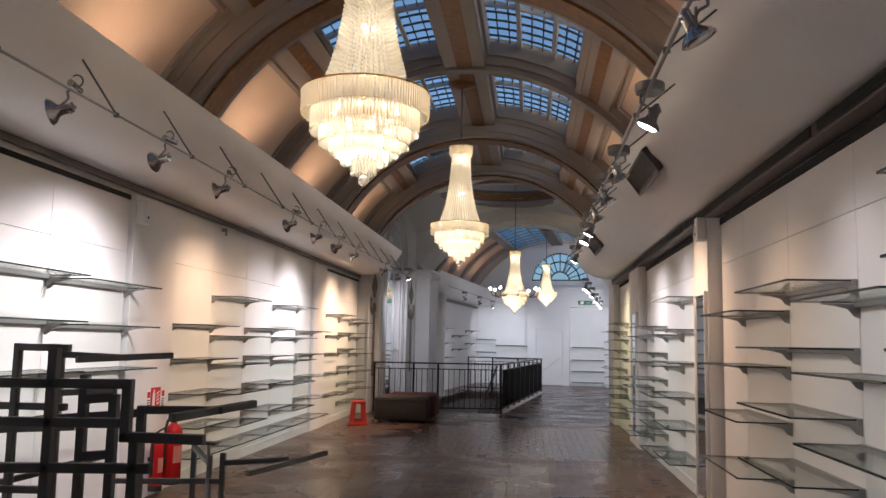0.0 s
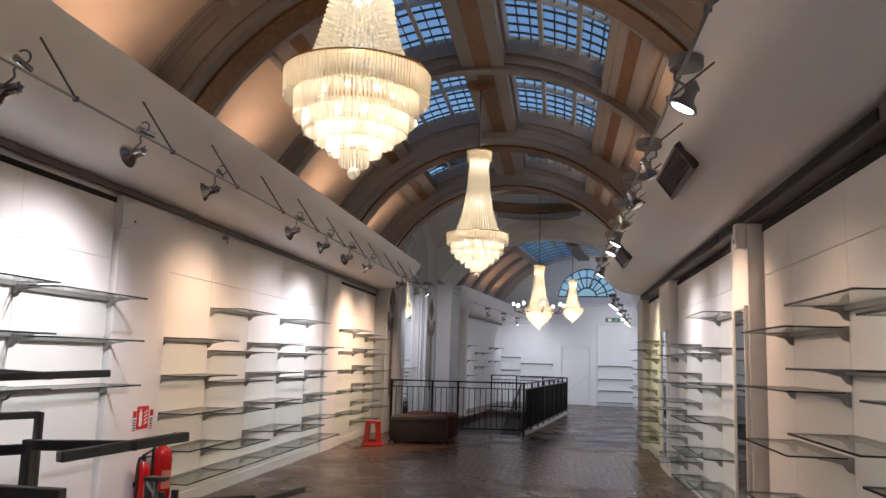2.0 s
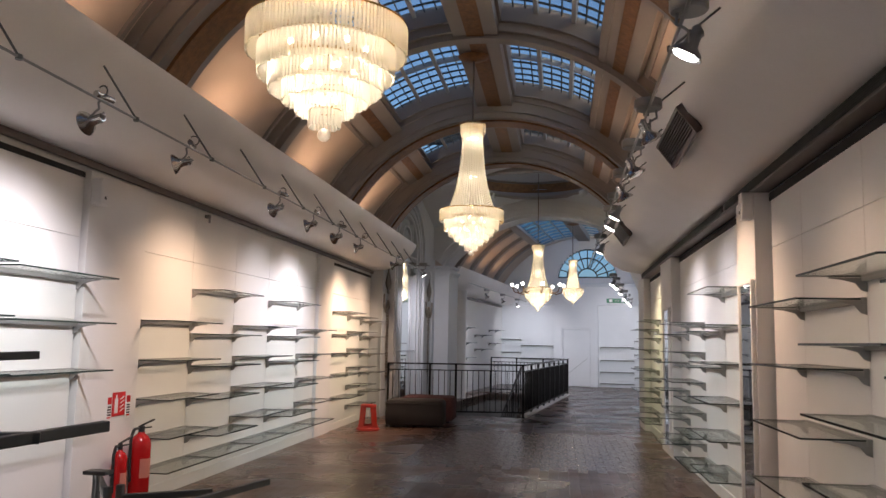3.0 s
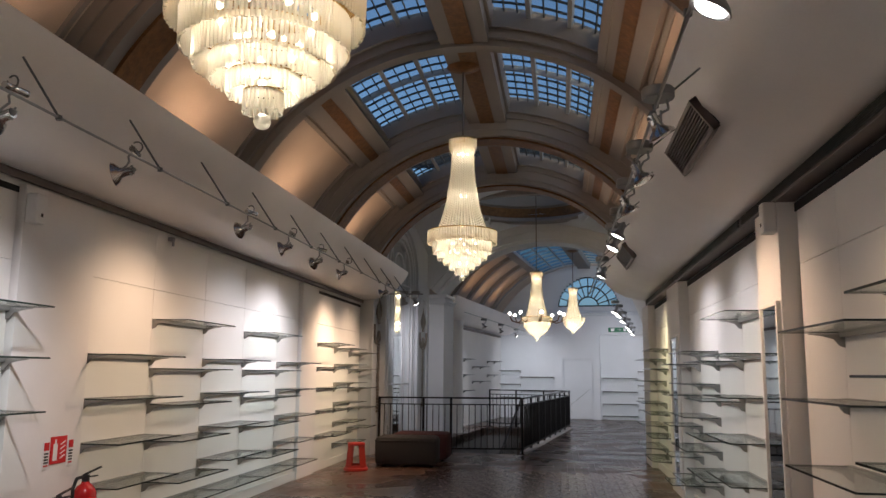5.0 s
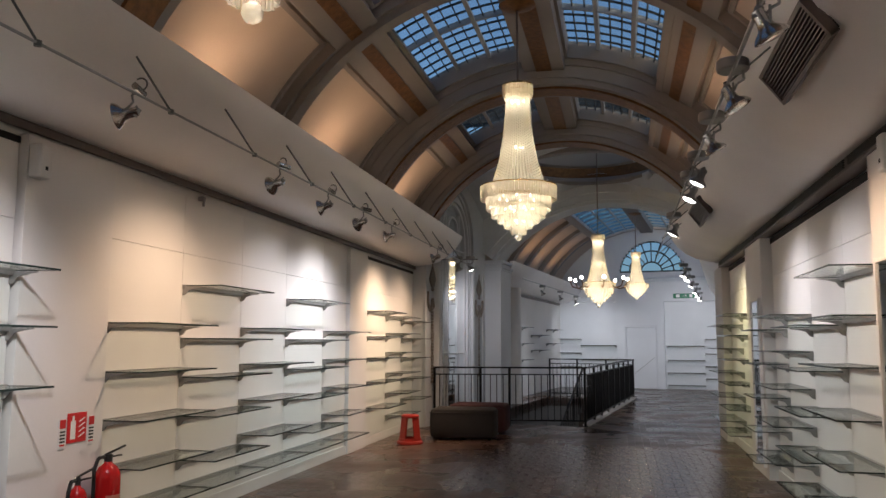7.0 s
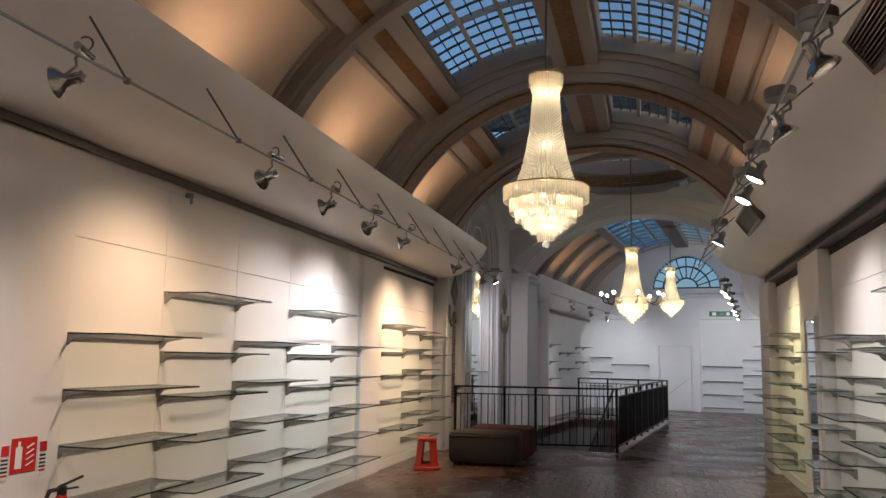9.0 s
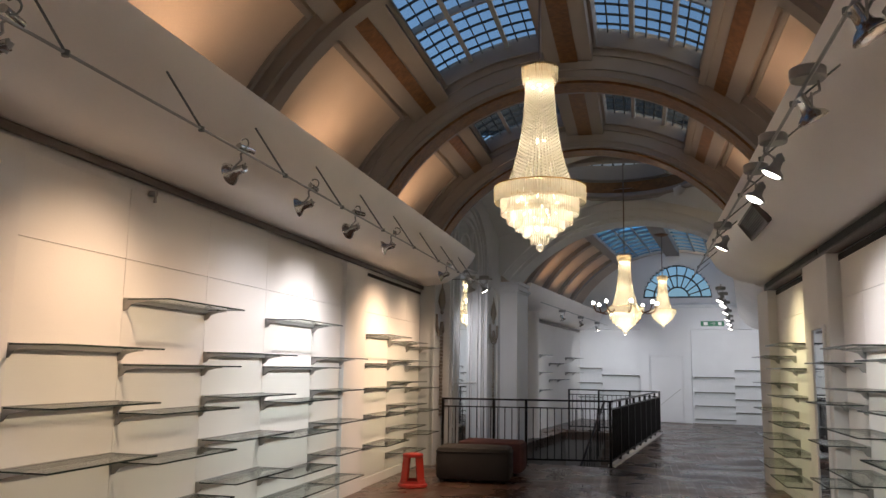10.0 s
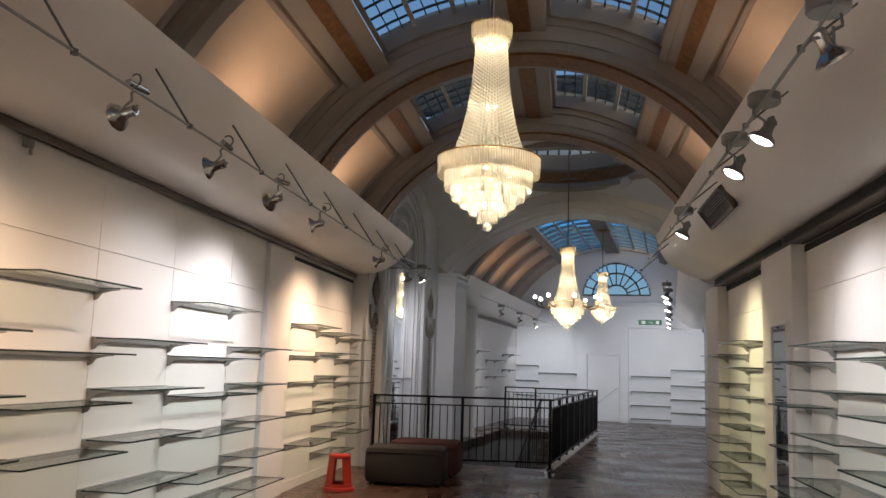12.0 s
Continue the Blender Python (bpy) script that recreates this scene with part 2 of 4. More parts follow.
# ---- shell of the long hall ----
# floor: slabs round the stair opening, in the far frame's directions
HOLE = (-2.45, -0.10, -2.75, 5.0)
bm = B()
box(bm, -14, 14, -30, HOLE[2], -0.25, -0.02)
box(bm, -14, 14, HOLE[3], 14, -0.25, -0.02)
box(bm, -14, HOLE[0], HOLE[2], HOLE[3], -0.25, -0.02)
box(bm, HOLE[1], 14, HOLE[2], HOLE[3], -0.25, -0.02)
floor = setting("floor", bm, OAK, "dark brown polished oak block floor", FAR)

# side walls with niches as stepped faces
bm = B()
box(bm, WX - 0.45, WX - 0.03, -4, CROSS + 0.2, 0, 4.6)
wall_west = setting("wall_west", bm, WHITE, "white painted shop wall behind glass shelves")
bm = B()
box(bm, EX + 0.03, EX + 0.45, -4, CROSS + 0.2, 0, 4.6)
wall_east = setting("wall_east", bm, WHITE, "white painted shop wall behind glass shelves")
bm = B()
box(bm, WX - 0.45, EX + 0.45, -4.4, -4.0, 0, 6.0)
wall_south = setting("wall_south", bm, WHITE, "plain white end wall of the hall")


def board_rows(parent, side, bays, zs, proud=0.03):
    """White boards with open joints between them."""
    shared = {}
    for y0, y1 in bays:
        for z0, z1 in zs:
            key = (round(y1 - y0, 3), round(z1 - z0, 3))
            if key not in shared:
                b = B()
                box(b, -proud / 2, proud / 2, 0.002, key[0] - 0.002, 0.002, key[1] - 0.002, 0.002)
                shared[key] = mesh_of("panel", b, PANEL)
            ob = new("panel", shared[key])
            ob.parent = parent
            ob.location = ((WX - 0.013) if side < 0 else (EX + 0.013), y0, z0)


WBAYS = [(-0.3, 0.85), (0.85, 2.0), (3.5, 4.65), (4.65, 5.8), (5.8, 6.95), (6.95, 8.14), (9.09, 10.15), (10.15, 11.27), (11.27, 12.38), (12.38, 13.56), (13.56, 14.45), (15.28, 16.37), (16.37, 17.3), (17.3, 18.1)]
EBAYS = [(-0.3, 0.85), (0.85, 2.0), (2.0, 3.4), (3.4, 4.55), (4.55, 5.7), (5.7, 6.85), (6.85, 7.98), (7.98, 8.75), (9.5, 10.6), (10.6, 11.72), (11.72, 12.84), (12.84, 13.55), (14.8, 15.95), (15.95, 17.2)]
board_rows(wall_west, -1, WBAYS, ((0.12, 2.29), (2.29, 2.80)))
board_rows(wall_east, 1, EBAYS, ((0.12, 2.29), (2.29, 2.72)))

# projecting piers between the shelf recesses
for y0, y1 in ((8.16, 9.07), (14.47, 15.25)):
    bm = B()
    box(bm, WX - 0.02, WX + 0.05, y0, y1, 0, 2.84, 0.004)
    setting("pilaster_west", bm, WHITE, "shallow white wall pier between shelf bays")
for y0, y1 in ((8.80, 9.44), (13.6, 14.75), (17.25, 18.2)):
    bm = B()
    box(bm, EX - 0.12, EX + 0.02, y0, y1, 0, 2.76, 0.006)
    setting("pilaster_east", bm, WHITE, "shallow white wall pier between shelf bays")
for side, x0, x1 in ((-1, WX, WX + 0.02), (1, EX - 0.02, EX)):
    bm = B()
    box(bm, x0, x1, -4, CROSS, 0, 0.12, 0.004)
    setting("baseboard", bm, WHITE, "low white painted baseboard along the wall")

# coves
WPROF = [(-3.60, 2.93), (-3.42, 2.94), (-3.22, 2.99), (-3.03, 3.10), (-2.87, 3.24), (-2.77, 3.38), (-2.74, 3.46)]
EPROF = [(1.70, 2.83), (1.50, 2.84), (1.30, 2.89), (1.13, 2.98), (1.00, 3.09), (0.91, 3.25), (0.87, 3.45)]
for name, prof, wx, y_end in (("cove_west", WPROF, WX, CROSS), ("cove_east", EPROF, EX, 17.4)):
    bm = B()
    pts = prof + [(prof[-1][0] + (0.10 if wx > 0 else -0.10), prof[-1][1]), (prof[-1][0] + (0.10 if wx > 0 else -0.10), 3.30), (wx, 3.28), (wx, prof[0][1])]
    prism(bm, pts, -4, y_end)
    setting(name, bm, COVE, "curved grey-white plaster cove over the shelves", smooth=True)
bm = B()
box(bm, WX, WX + 0.035, -4, CROSS, 2.868, 2.928, 0.006)
setting("trim_west", bm, BRONZE, "narrow brown metal strip under the cove")
bm = B()
box(bm, EX - 0.14, EX, -4, 17.4, 2.735, 2.83, 0.006)
setting("trim_east", bm, BRONZE, "brown metal ventilation strip under the cove")

# black strips paint the shadow at the top of each shelf recess
for y0, y1 in ((3.4, 8.14), (15.28, 18.1)):
    bm = B()
    box(bm, WX, WX + 0.008, y0, y1, 2.775, 2.82)
    setting("trim_gap_shade", bm, DARK, "black strip painting the shadow in the slot above the boards")
for y0, y1 in ((-0.3, 8.78), (9.48, 13.58), (14.78, 17.22)):
    bm = B()
    box(bm, EX - 0.008, EX, y0, y1, 2.66, 2.72)
    setting("trim_gap_shade", bm, DARK, "black strip painting the shadow in the slot above the boards")

# ---- barrel vault ----
bm = B()
arc_solid(bm, 3.0, 3.15, 38, 84, -4, CROSS, 20)
arc_solid(bm, 3.0, 3.15, -84, -38, -4, CROSS, 20)
setting("ceiling", bm, BAY, "cream plaster barrel vault with lit panels", smooth=True, category="ceiling")
ys = sorted(MAINS + MINORS)
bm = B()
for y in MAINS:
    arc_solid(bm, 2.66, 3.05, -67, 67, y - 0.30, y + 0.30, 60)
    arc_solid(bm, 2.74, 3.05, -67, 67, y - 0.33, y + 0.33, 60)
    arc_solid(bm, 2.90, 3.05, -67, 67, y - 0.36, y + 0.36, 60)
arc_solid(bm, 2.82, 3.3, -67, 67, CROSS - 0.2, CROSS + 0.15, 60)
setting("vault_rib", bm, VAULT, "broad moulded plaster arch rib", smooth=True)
bm = B()
for y in MAINS:
    arc_solid(bm, 2.63, 2.67, -67, 67, y - 0.17, y + 0.17, 60)
gilt = setting("trim_gilt", bm, GOLD, "gilded relief band under the arch rib", smooth=True)
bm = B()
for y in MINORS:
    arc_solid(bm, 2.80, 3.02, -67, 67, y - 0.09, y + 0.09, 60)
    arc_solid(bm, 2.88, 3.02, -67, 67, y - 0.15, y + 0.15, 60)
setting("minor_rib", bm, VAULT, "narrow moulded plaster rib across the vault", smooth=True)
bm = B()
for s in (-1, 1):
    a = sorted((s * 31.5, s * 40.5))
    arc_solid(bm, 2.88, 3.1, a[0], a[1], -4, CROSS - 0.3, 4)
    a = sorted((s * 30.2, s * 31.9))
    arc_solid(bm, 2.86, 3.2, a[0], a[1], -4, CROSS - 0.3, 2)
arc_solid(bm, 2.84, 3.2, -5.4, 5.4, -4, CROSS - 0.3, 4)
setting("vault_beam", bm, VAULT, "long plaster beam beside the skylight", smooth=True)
bm = B()
for s in (-1, 1):
    a = sorted((s * 34.0, s * 36.9))
    arc_solid(bm, 2.865, 2.9, a[0], a[1], -4, CROSS - 0.3, 4)
arc_solid(bm, 2.825, 2.86, -2.1, 2.1, -4, CROSS - 0.3, 4)
setting("trim_gilt_long", bm, GOLD, "long gilded relief band beside the skylight", smooth=True)


# raised mouldings that frame each vault panel
bm = B()
for y0, y1 in zip(ys, ys[1:]):
    a, c = y0 + (0.42 if y0 in MAINS else 0.20), y1 - (0.42 if y1 in MAINS else 0.20)
    for s in (-1, 1):
        for e0, e1 in ((a, a + 0.05), (c - 0.05, c)):
            k = sorted((s * 41.2, s * 66))
            arc_solid(bm, 2.965, 3.01, k[0], k[1], e0, e1, 16)
        k = sorted((s * 41.2, s * 42.2))
        arc_solid(bm, 2.965, 3.01, k[0], k[1], a, c, 2)
setting("panel_moulding", bm, VAULT, "thin raised moulding framing the vault panels", smooth=True)


SKY_R = 3.17

# skylight: one window per half bay and side, with panes and bars
def skylight(y0, y1, s):
    w = thing("skylight_window", pose(0, 0, 0), "leaded skylight with grey bars and dusk light", "skylight", "skylights of the vault")
    w["kind"] = "structure"
    b = B()
    a = sorted((s * 5.6, s * 29.5))
    arc_solid(b, SKY_R, SKY_R + 0.012, a[0], a[1], y0 + 0.04, y1 - 0.04, 8)
    p = part("pane", b, PANE, w)
    p.visible_shadow = False
    b = B()
    for e0, e1 in ((y0, y0 + 0.05), (y1 - 0.05, y1)):
        arc_solid(b, 2.98, SKY_R + 0.03, a[0], a[1], e0, e1, 8)
    for c in (a[0], a[1]):
        arc_solid(b, 2.98, SKY_R + 0.03, c - 0.5, c + 0.5, y0, y1, 1)
    part("well_lining", b, VAULT, w)
    b = B()
    n = max(2, round((y1 - y0) / 1.25))
    for i in range(1, n):
        y = y0 + (y1 - y0) * i / n
        arc_solid(b, SKY_R - 0.05, SKY_R + 0.02, a[0], a[1], y - 0.02, y + 0.02, 8)
    m = (a[0] + a[1]) / 2
    for c in (m - 4.2, m + 4.2):
        arc_solid(b, SKY_R - 0.06, SKY_R + 0.02, c - 0.45, c + 0.45, y0, y1, 1)
    part("glazing_bar", b, BAR, w)
    b = B()
    k = max(4, round((y1 - y0) / 0.25))
    for i in range(1, k):
        y = y0 + (y1 - y0) * i / k
        arc_solid(b, SKY_R - 0.015, SKY_R + 0.01, a[0], a[1], y - 0.007, y + 0.007, 6)
    for i in range(1, 9):
        c = a[0] + (a[1] - a[0]) * i / 9
        arc_solid(b, SKY_R - 0.02, SKY_R + 0.01, c - 0.12, c + 0.12, y0, y1, 1)
    part("lead_bar", b, LEAD, w)
    return w


for y0, y1 in zip(ys, ys[1:]):
    for s in (-1, 1):
        skylight(y0 + (0.37 if y0 in MAINS else 0.16), y1 - (0.37 if y1 in MAINS else 0.16), s)

# slab added above the crossing to darken the hall skylights, like a roof beyond
bm = B()
box(bm, -4.6, 3.0, 18.75, 19.05, 5.75, 6.35, 0.02)
setting("sky_blocker", bm, material("blocker_slate_grey", (0.07, 0.075, 0.085), 0.7, grain=0.25, scale=10), "added dark slab that darkens the hall skylights")

# ---- crossing: sail vault with a ring lantern ----
def sail(bm, u0, u1, v0, v1, hub, top, ring, n=44):
    """A ceiling that falls away to its four corners, open inside a ring."""
    grid = {}
    for i in range(n + 1):
        for j in range(n + 1):
            u, v = u0 + (u1 - u0) * i / n - hub[0], v0 + (v1 - v0) * j / n - hub[1]
            d = math.hypot(u, v)
            if ring * 0.8 < d < ring * 1.02:
                u, v, d = u * ring * 0.98 / d, v * ring * 0.98 / d, ring * 0.98
            drop = 0.105 * (abs(u) * abs(v)) ** 1.25
            grid[i, j] = (bm.verts.new((u + hub[0], v + hub[1], top - drop)), d)
    for i in range(n):
        for j in range(n):
            q = [grid[i, j], grid[i + 1, j], grid[i + 1, j + 1], grid[i, j + 1]]
            if min(d for _, d in q) >= ring * 0.94:
                bm.faces.new([v for v, _ in q])
    return bm


bm = B()
sail(bm, -3.6, 3.3, -4.3, 0.2, (-0.05, -2.05), 5.06, 1.46)
dome = setting("ceiling_crossing", bm, BLUEGREY, "pale grey plaster sail vault over the crossing", FAR, True, "ceiling")
sol = dome.modifiers.new("thick", 'SOLIDIFY')
sol.thickness, sol.offset = 0.12, 1
bm = B()
turned(bm, [(1.41, 4.96), (1.36, 5.0), (1.36, 5.06), (1.42, 5.08), (1.42, 5.30), (1.36, 5.34), (1.32, 5.62), (1.6, 5.62), (1.6, 4.96), (1.41, 4.96)], 64, (-0.05, -2.05, 0))
setting("dome_ring", bm, VAULT, "moulded plaster ring of the lantern", FAR, True)
bm = B()
turned(bm, [(1.405, 5.085), (1.405, 5.295), (1.425, 5.295), (1.425, 5.085), (1.405, 5.085)], 64, (-0.05, -2.05, 0))
setting("dome_gilt", bm, GOLD, "gilded relief band round the lantern", FAR, True)
lantern = thing("lantern", FAR @ pose(-0.05, -2.05, 5.62), "glazed roof lantern with dark bars", "skylight")
lantern["kind"] = "structure"
bm = B()
turned(bm, [(1.35, 0), (1.32, 0.5), (0.05, 0.9)], 48)
p = part("pane", bm, PANE, lantern)
p.visible_shadow = False
bm = B()
for i in range(40):
    a = 2 * math.pi * i / 40
    c, s = math.cos(a), math.sin(a)
    rod(bm, (1.34 * c, 1.34 * s, 0), (1.31 * c, 1.31 * s, 0.5), 0.018, 4)
    if i % 4 == 0:
        rod(bm, (1.31 * c, 1.31 * s, 0.5), (0.05 * c, 0.05 * s, 0.9), 0.015, 4)
part("glazing_bar", bm, LEAD, lantern)

# ---- far room ----
FU0, FU1, FV = -3.1, 2.75, 10.1
CW = -2.75                      # west wall face of the crossing


def fset(name, bm, mat, label, smooth=False, category="structure"):
    return setting(name, bm, mat, label, FAR, smooth, category)


bm = B()
box(bm, FU0 - 0.4, FU0, 0.2, FV + 0.4, -3.2, 4.6)
fset("wall_far_west", bm, WHITE, "white wall of the far room")
bm = B()
box(bm, FU1, FU1 + 0.4, -4.6, FV + 0.4, 0, 4.6)
fset("wall_far_east", bm, WHITE, "white wall of the far room")
bm = B()
box(bm, CW - 0.6, CW, -4.0, -0.14, -0.02, 5.2)
wall_cw = fset("wall_crossing_west", bm, BLUEGREY, "grey plaster wall beside the stairs")

# end wall with two shelf recesses, a door and a half-round window
bm = B()
for u0, u1, z0, z1, d in ((-3.6, -1.1, 2.93, 3.7, 0), (-1.1, -0.82, 0, 3.7, 0), (-0.82, 0.26, 2.12, 3.7, 0.02), (0.26, 0.48, 0, 3.7, 0), (0.48, 2.8, 2.93, 3.7, 0)):
    box(bm, u0, u1, FV - d * 0, FV + 0.3, z0, z1)
box(bm, -3.6, 2.8, FV + 0.3, FV + 0.5, 0, 3.7)
box(bm, -3.6, -0.98, FV + 0.02, FV + 0.4, 3.7, 6.2)
box(bm, 1.18, 2.8, FV + 0.02, FV + 0.4, 3.7, 6.2)
box(bm, -0.98, 1.18, FV + 0.02, FV + 0.4, 3.7, 3.93)
# spandrels above the half-round opening
LC = 0.10
for i in range(24):
    a0, a1 = math.pi * i / 24, math.pi * (i + 1) / 24
    x0, x1 = LC + 1.08 * math.cos(a1), LC + 1.08 * math.cos(a0)
    z = 3.93 + 1.08 * min(math.sin(a0), math.sin(a1))
    box(bm, x0, x1, FV + 0.02, FV + 0.4, z, 6.2)
fset("wall_north", bm, ENDWALL, "pale end wall with recesses and arched window")
bm = B()
box(bm, -3.5, 2.7, FV - 0.10, FV + 0.02, 3.60, 3.66, 0.01)
box(bm, -3.5, 2.7, FV - 0.16, FV + 0.02, 3.66, 3.74, 0.015)
fset("cornice", bm, BLUEGREY, "moulded cornice under the arched window")
lun = thing("window_1", FAR @ pose(LC, FV + 0.2, 3.93), "half-round fanlight window with dark bars", "window")
lun["kind"] = "structure"
bm = B()
vs = [bm.verts.new((1.08 * math.cos(math.pi * i / 32), 0.02, 1.08 * math.sin(math.pi * i / 32))) for i in range(33)]
bm.faces.new(vs)
p = part("pane", bm, DUSKPANE, lun)
p.visible_shadow = False
bm = B()
for r in (0.36, 0.74, 1.06):
    for i in range(32):
        a0, a1 = math.pi * i / 32, math.pi * (i + 1) / 32
        bar(bm, (r * math.cos(a0), 0, r * math.sin(a0)), (r * math.cos(a1), 0, r * math.sin(a1)), 0.05)
for i in range(1, 10):
    a = math.pi * i / 10
    bar(bm, (0.36 * math.cos(a), 0, 0.36 * math.sin(a)), (1.06 * math.cos(a), 0, 1.06 * math.sin(a)), 0.035)
box(bm, -1.08, 1.08, -0.03, 0.03, 0, 0.06)
part("window_frame", bm, LEAD, lun)

door = thing("door_1", FAR @ pose(-0.28, FV + 0.06, 0), "closed plain white flush door in end wall", "door")
door["kind"] = "structure"
bm = B()
box(bm, -0.49, 0.49, 0, 0.05, 0.01, 2.05, 0.004)
part("door_leaf", bm, ENDWALL, door)
bm = B()
box(bm, -0.54, -0.495, -0.03, 0.24, 0, 2.11, 0.004)
box(bm, 0.495, 0.54, -0.03, 0.24, 0, 2.11, 0.004)
box(bm, -0.54, 0.54, -0.03, 0.24, 2.055, 2.12, 0.004)
part("door_frame", bm, ENDWALL, door)
bm = B()
bar(bm, (-0.43, -0.03, 0.35), (0.42, -0.03, 1.05), 0.012)
part("diagonal_bar", bm, STEEL, door)

# far vault and its arches
VZ, VR = 1.9, 3.5
bm = B()
arc_solid(bm, VR, VR + 0.15, 26, 66, 0.3, FV + 0.4, 16, 0, VZ)
arc_solid(bm, VR, VR + 0.15, -66, -26, 0.3, FV + 0.4, 16, 0, VZ)
arc_solid(bm, VR, VR + 0.15, -26, 26, FV - 0.1, FV + 0.4, 16, 0, VZ)
arc_solid(bm, VR, VR + 0.15, -26, 26, 0.3, 0.8, 16, 0, VZ)
fset("ceiling_far", bm, BAY, "pale grey plaster vault of the far room", True, "ceiling")
bm = B()
arc_solid(bm, 3.18, 4.0, -52, 52, -0.15, 0.55, 48, 0, 1.42)
arc_solid(bm, 3.25, 4.0, -52, 52, -0.24, 0.64, 48, 0, 1.42)
arc_solid(bm, 3.40, 4.0, -52, 52, -0.30, 0.70, 48, 0, 1.42)
fset("crossing_arch", bm, BLUEGREY, "broad moulded plaster arch of the crossing", True)
bm = B()
for v in (3.0, 4.6, 6.4, 8.2):
    for a0, a1 in ((-66, -27), (27, 66)):
        arc_solid(bm, VR - 0.1, VR + 0.05, a0, a1, v - 0.15, v + 0.15, 24, 0, VZ)
fset("far_rib", bm, VAULT, "moulded plaster rib of the far room", True)
bm = B()
arc_solid(bm, 3.6, 5.0, -70, 70, 0.0, 0.3, 48, 0, 1.42)
fset("wall_arch", bm, BLUEGREY, "pale plaster wall above the crossing arch", True)
bm = B()
arc_solid(bm, VR - 0.12, VR + 0.2, -3.5, 3.5, 0.7, FV - 0.05, 4, 0, VZ)
for s in (-1, 1):
    a = sorted((s * 25, s * 28.5))
    arc_solid(bm, VR - 0.1, VR + 0.2, a[0], a[1], 0.7, FV - 0.05, 4, 0, VZ)
fset("far_beam", bm, VAULT, "long plaster beam beside the far skylight", True)
fsky = thing("skylight_far", FAR, "blue dusk skylight over the far room", "skylight")
fsky["kind"] = "structure"
for a0, a1 in ((-25.2, -3.4), (3.4, 25.2)):
    bm = B()
    arc_solid(bm, VR + 0.08, VR + 0.09, a0, a1, 0.7, FV - 0.05, 8, 0, VZ)
    p = part("pane", bm, SKYBLUE, fsky)
    p.visible_shadow = False
bm = B()
for i in range(14):
    v = 1.0 + i * 0.65
    arc_solid(bm, VR + 0.04, VR + 0.1, -25, 25, v - 0.02, v + 0.02, 10, 0, VZ)
for a in (-18, -11, 11, 18):
    arc_solid(bm, VR + 0.05, VR + 0.1, a - 0.35, a + 0.35, 0.7, FV - 0.05, 1, 0, VZ)
part("glazing_bar", bm, BAR, fsky)
for v in (2.2, 3.8, 5.5, 7.3):
    a = FAR @ Vector((-2.2, v, 3.5))
    b = FAR @ Vector((-2.45, v, 4.4))
    spot(a, b, 14, (1.0, 0.55, 0.22), 110, 1.0, 0.06)

# far coves
for name, s in (("cove_far_west", -1), ("cove_far_east", 1)):
    bm = B()
    e = FU0 if s < 0 else FU1
    prof = [(e - s * 0.02, 2.93), (e - s * 0.25, 2.91), (e - s * 0.45, 2.97), (e - s * 0.63, 3.1), (e - s * 0.78, 3.3), (e - s * 0.84, 3.46), (e - s * 0.74, 3.46), (e - s * 0.74, 3.3), (e, 3.3)]
    prism(bm, prof, 0.6 if s < 0 else -2.6, FV)
    fset(name, bm, COVE, "curved grey-white plaster cove in the far room", True)
    bm = B()
    box(bm, min(e, e - s * 0.06), max(e, e - s * 0.06), 0.6, FV, 2.83, 2.9, 0.005)
    fset("trim_far", bm, BRONZE, "narrow brown metal strip under the cove")

# pier and ornamented pilaster at the crossing
bm = B()
box(bm, -3.46, -2.38, -0.15, 0.75, -0.02, 3.20, 0.01)
fset("pier", bm, BLUEGREY, "square grey plaster pier carrying the arch")
bm = B()
for k, (o, z0, z1) in enumerate(((0.02, 3.17, 3.22), (0.05, 3.22, 3.27), (0.02, 3.27, 3.33), (0.07, 3.33, 3.40))):
    box(bm, -3.46, -2.38 + o, -0.15 - o, 0.75 + o, z0, z1, 0.008)
fset("pier_capital", bm, BLUEGREY, "moulded capital of the grey pier")
bm = B()
box(bm, 2.4, 2.76, -0.2, 0.6, 0, 3.5, 0.01)
fset("pier_east", bm, BLUEGREY, "square grey plaster pier carrying the arch")

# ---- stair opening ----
# the walls' dark grey holds the shade below floor level
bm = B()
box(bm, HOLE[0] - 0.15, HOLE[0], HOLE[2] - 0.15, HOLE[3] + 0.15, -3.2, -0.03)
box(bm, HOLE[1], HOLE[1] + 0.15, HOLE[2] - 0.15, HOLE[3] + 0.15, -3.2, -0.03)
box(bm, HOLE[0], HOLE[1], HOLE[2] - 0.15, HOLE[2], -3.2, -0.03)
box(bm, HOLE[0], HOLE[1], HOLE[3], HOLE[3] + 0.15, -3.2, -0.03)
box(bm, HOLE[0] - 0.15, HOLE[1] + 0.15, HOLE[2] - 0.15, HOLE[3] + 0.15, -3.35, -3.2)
fset("stairwell", bm, material("stairwell_shade_grey", (0.16, 0.155, 0.15), 0.6, grain=0.12), "open stairwell walls, shade put into the dark grey")
stairs = thing("stairs", FAR, "dark carpeted stairs going down the opening", "stairs")
stairs["kind"] = "structure"
for i in range(16):
    bm = B()
    v = HOLE[3] - 0.3 - i * 0.28
    box(bm, HOLE[0] + 1.1, HOLE[1] - 0.02, v - 0.28, v, -0.18 * i - 0.36, -0.18 * i - 0.18, 0.006)
    part("step", bm, TREAD, stairs)
bm = B()
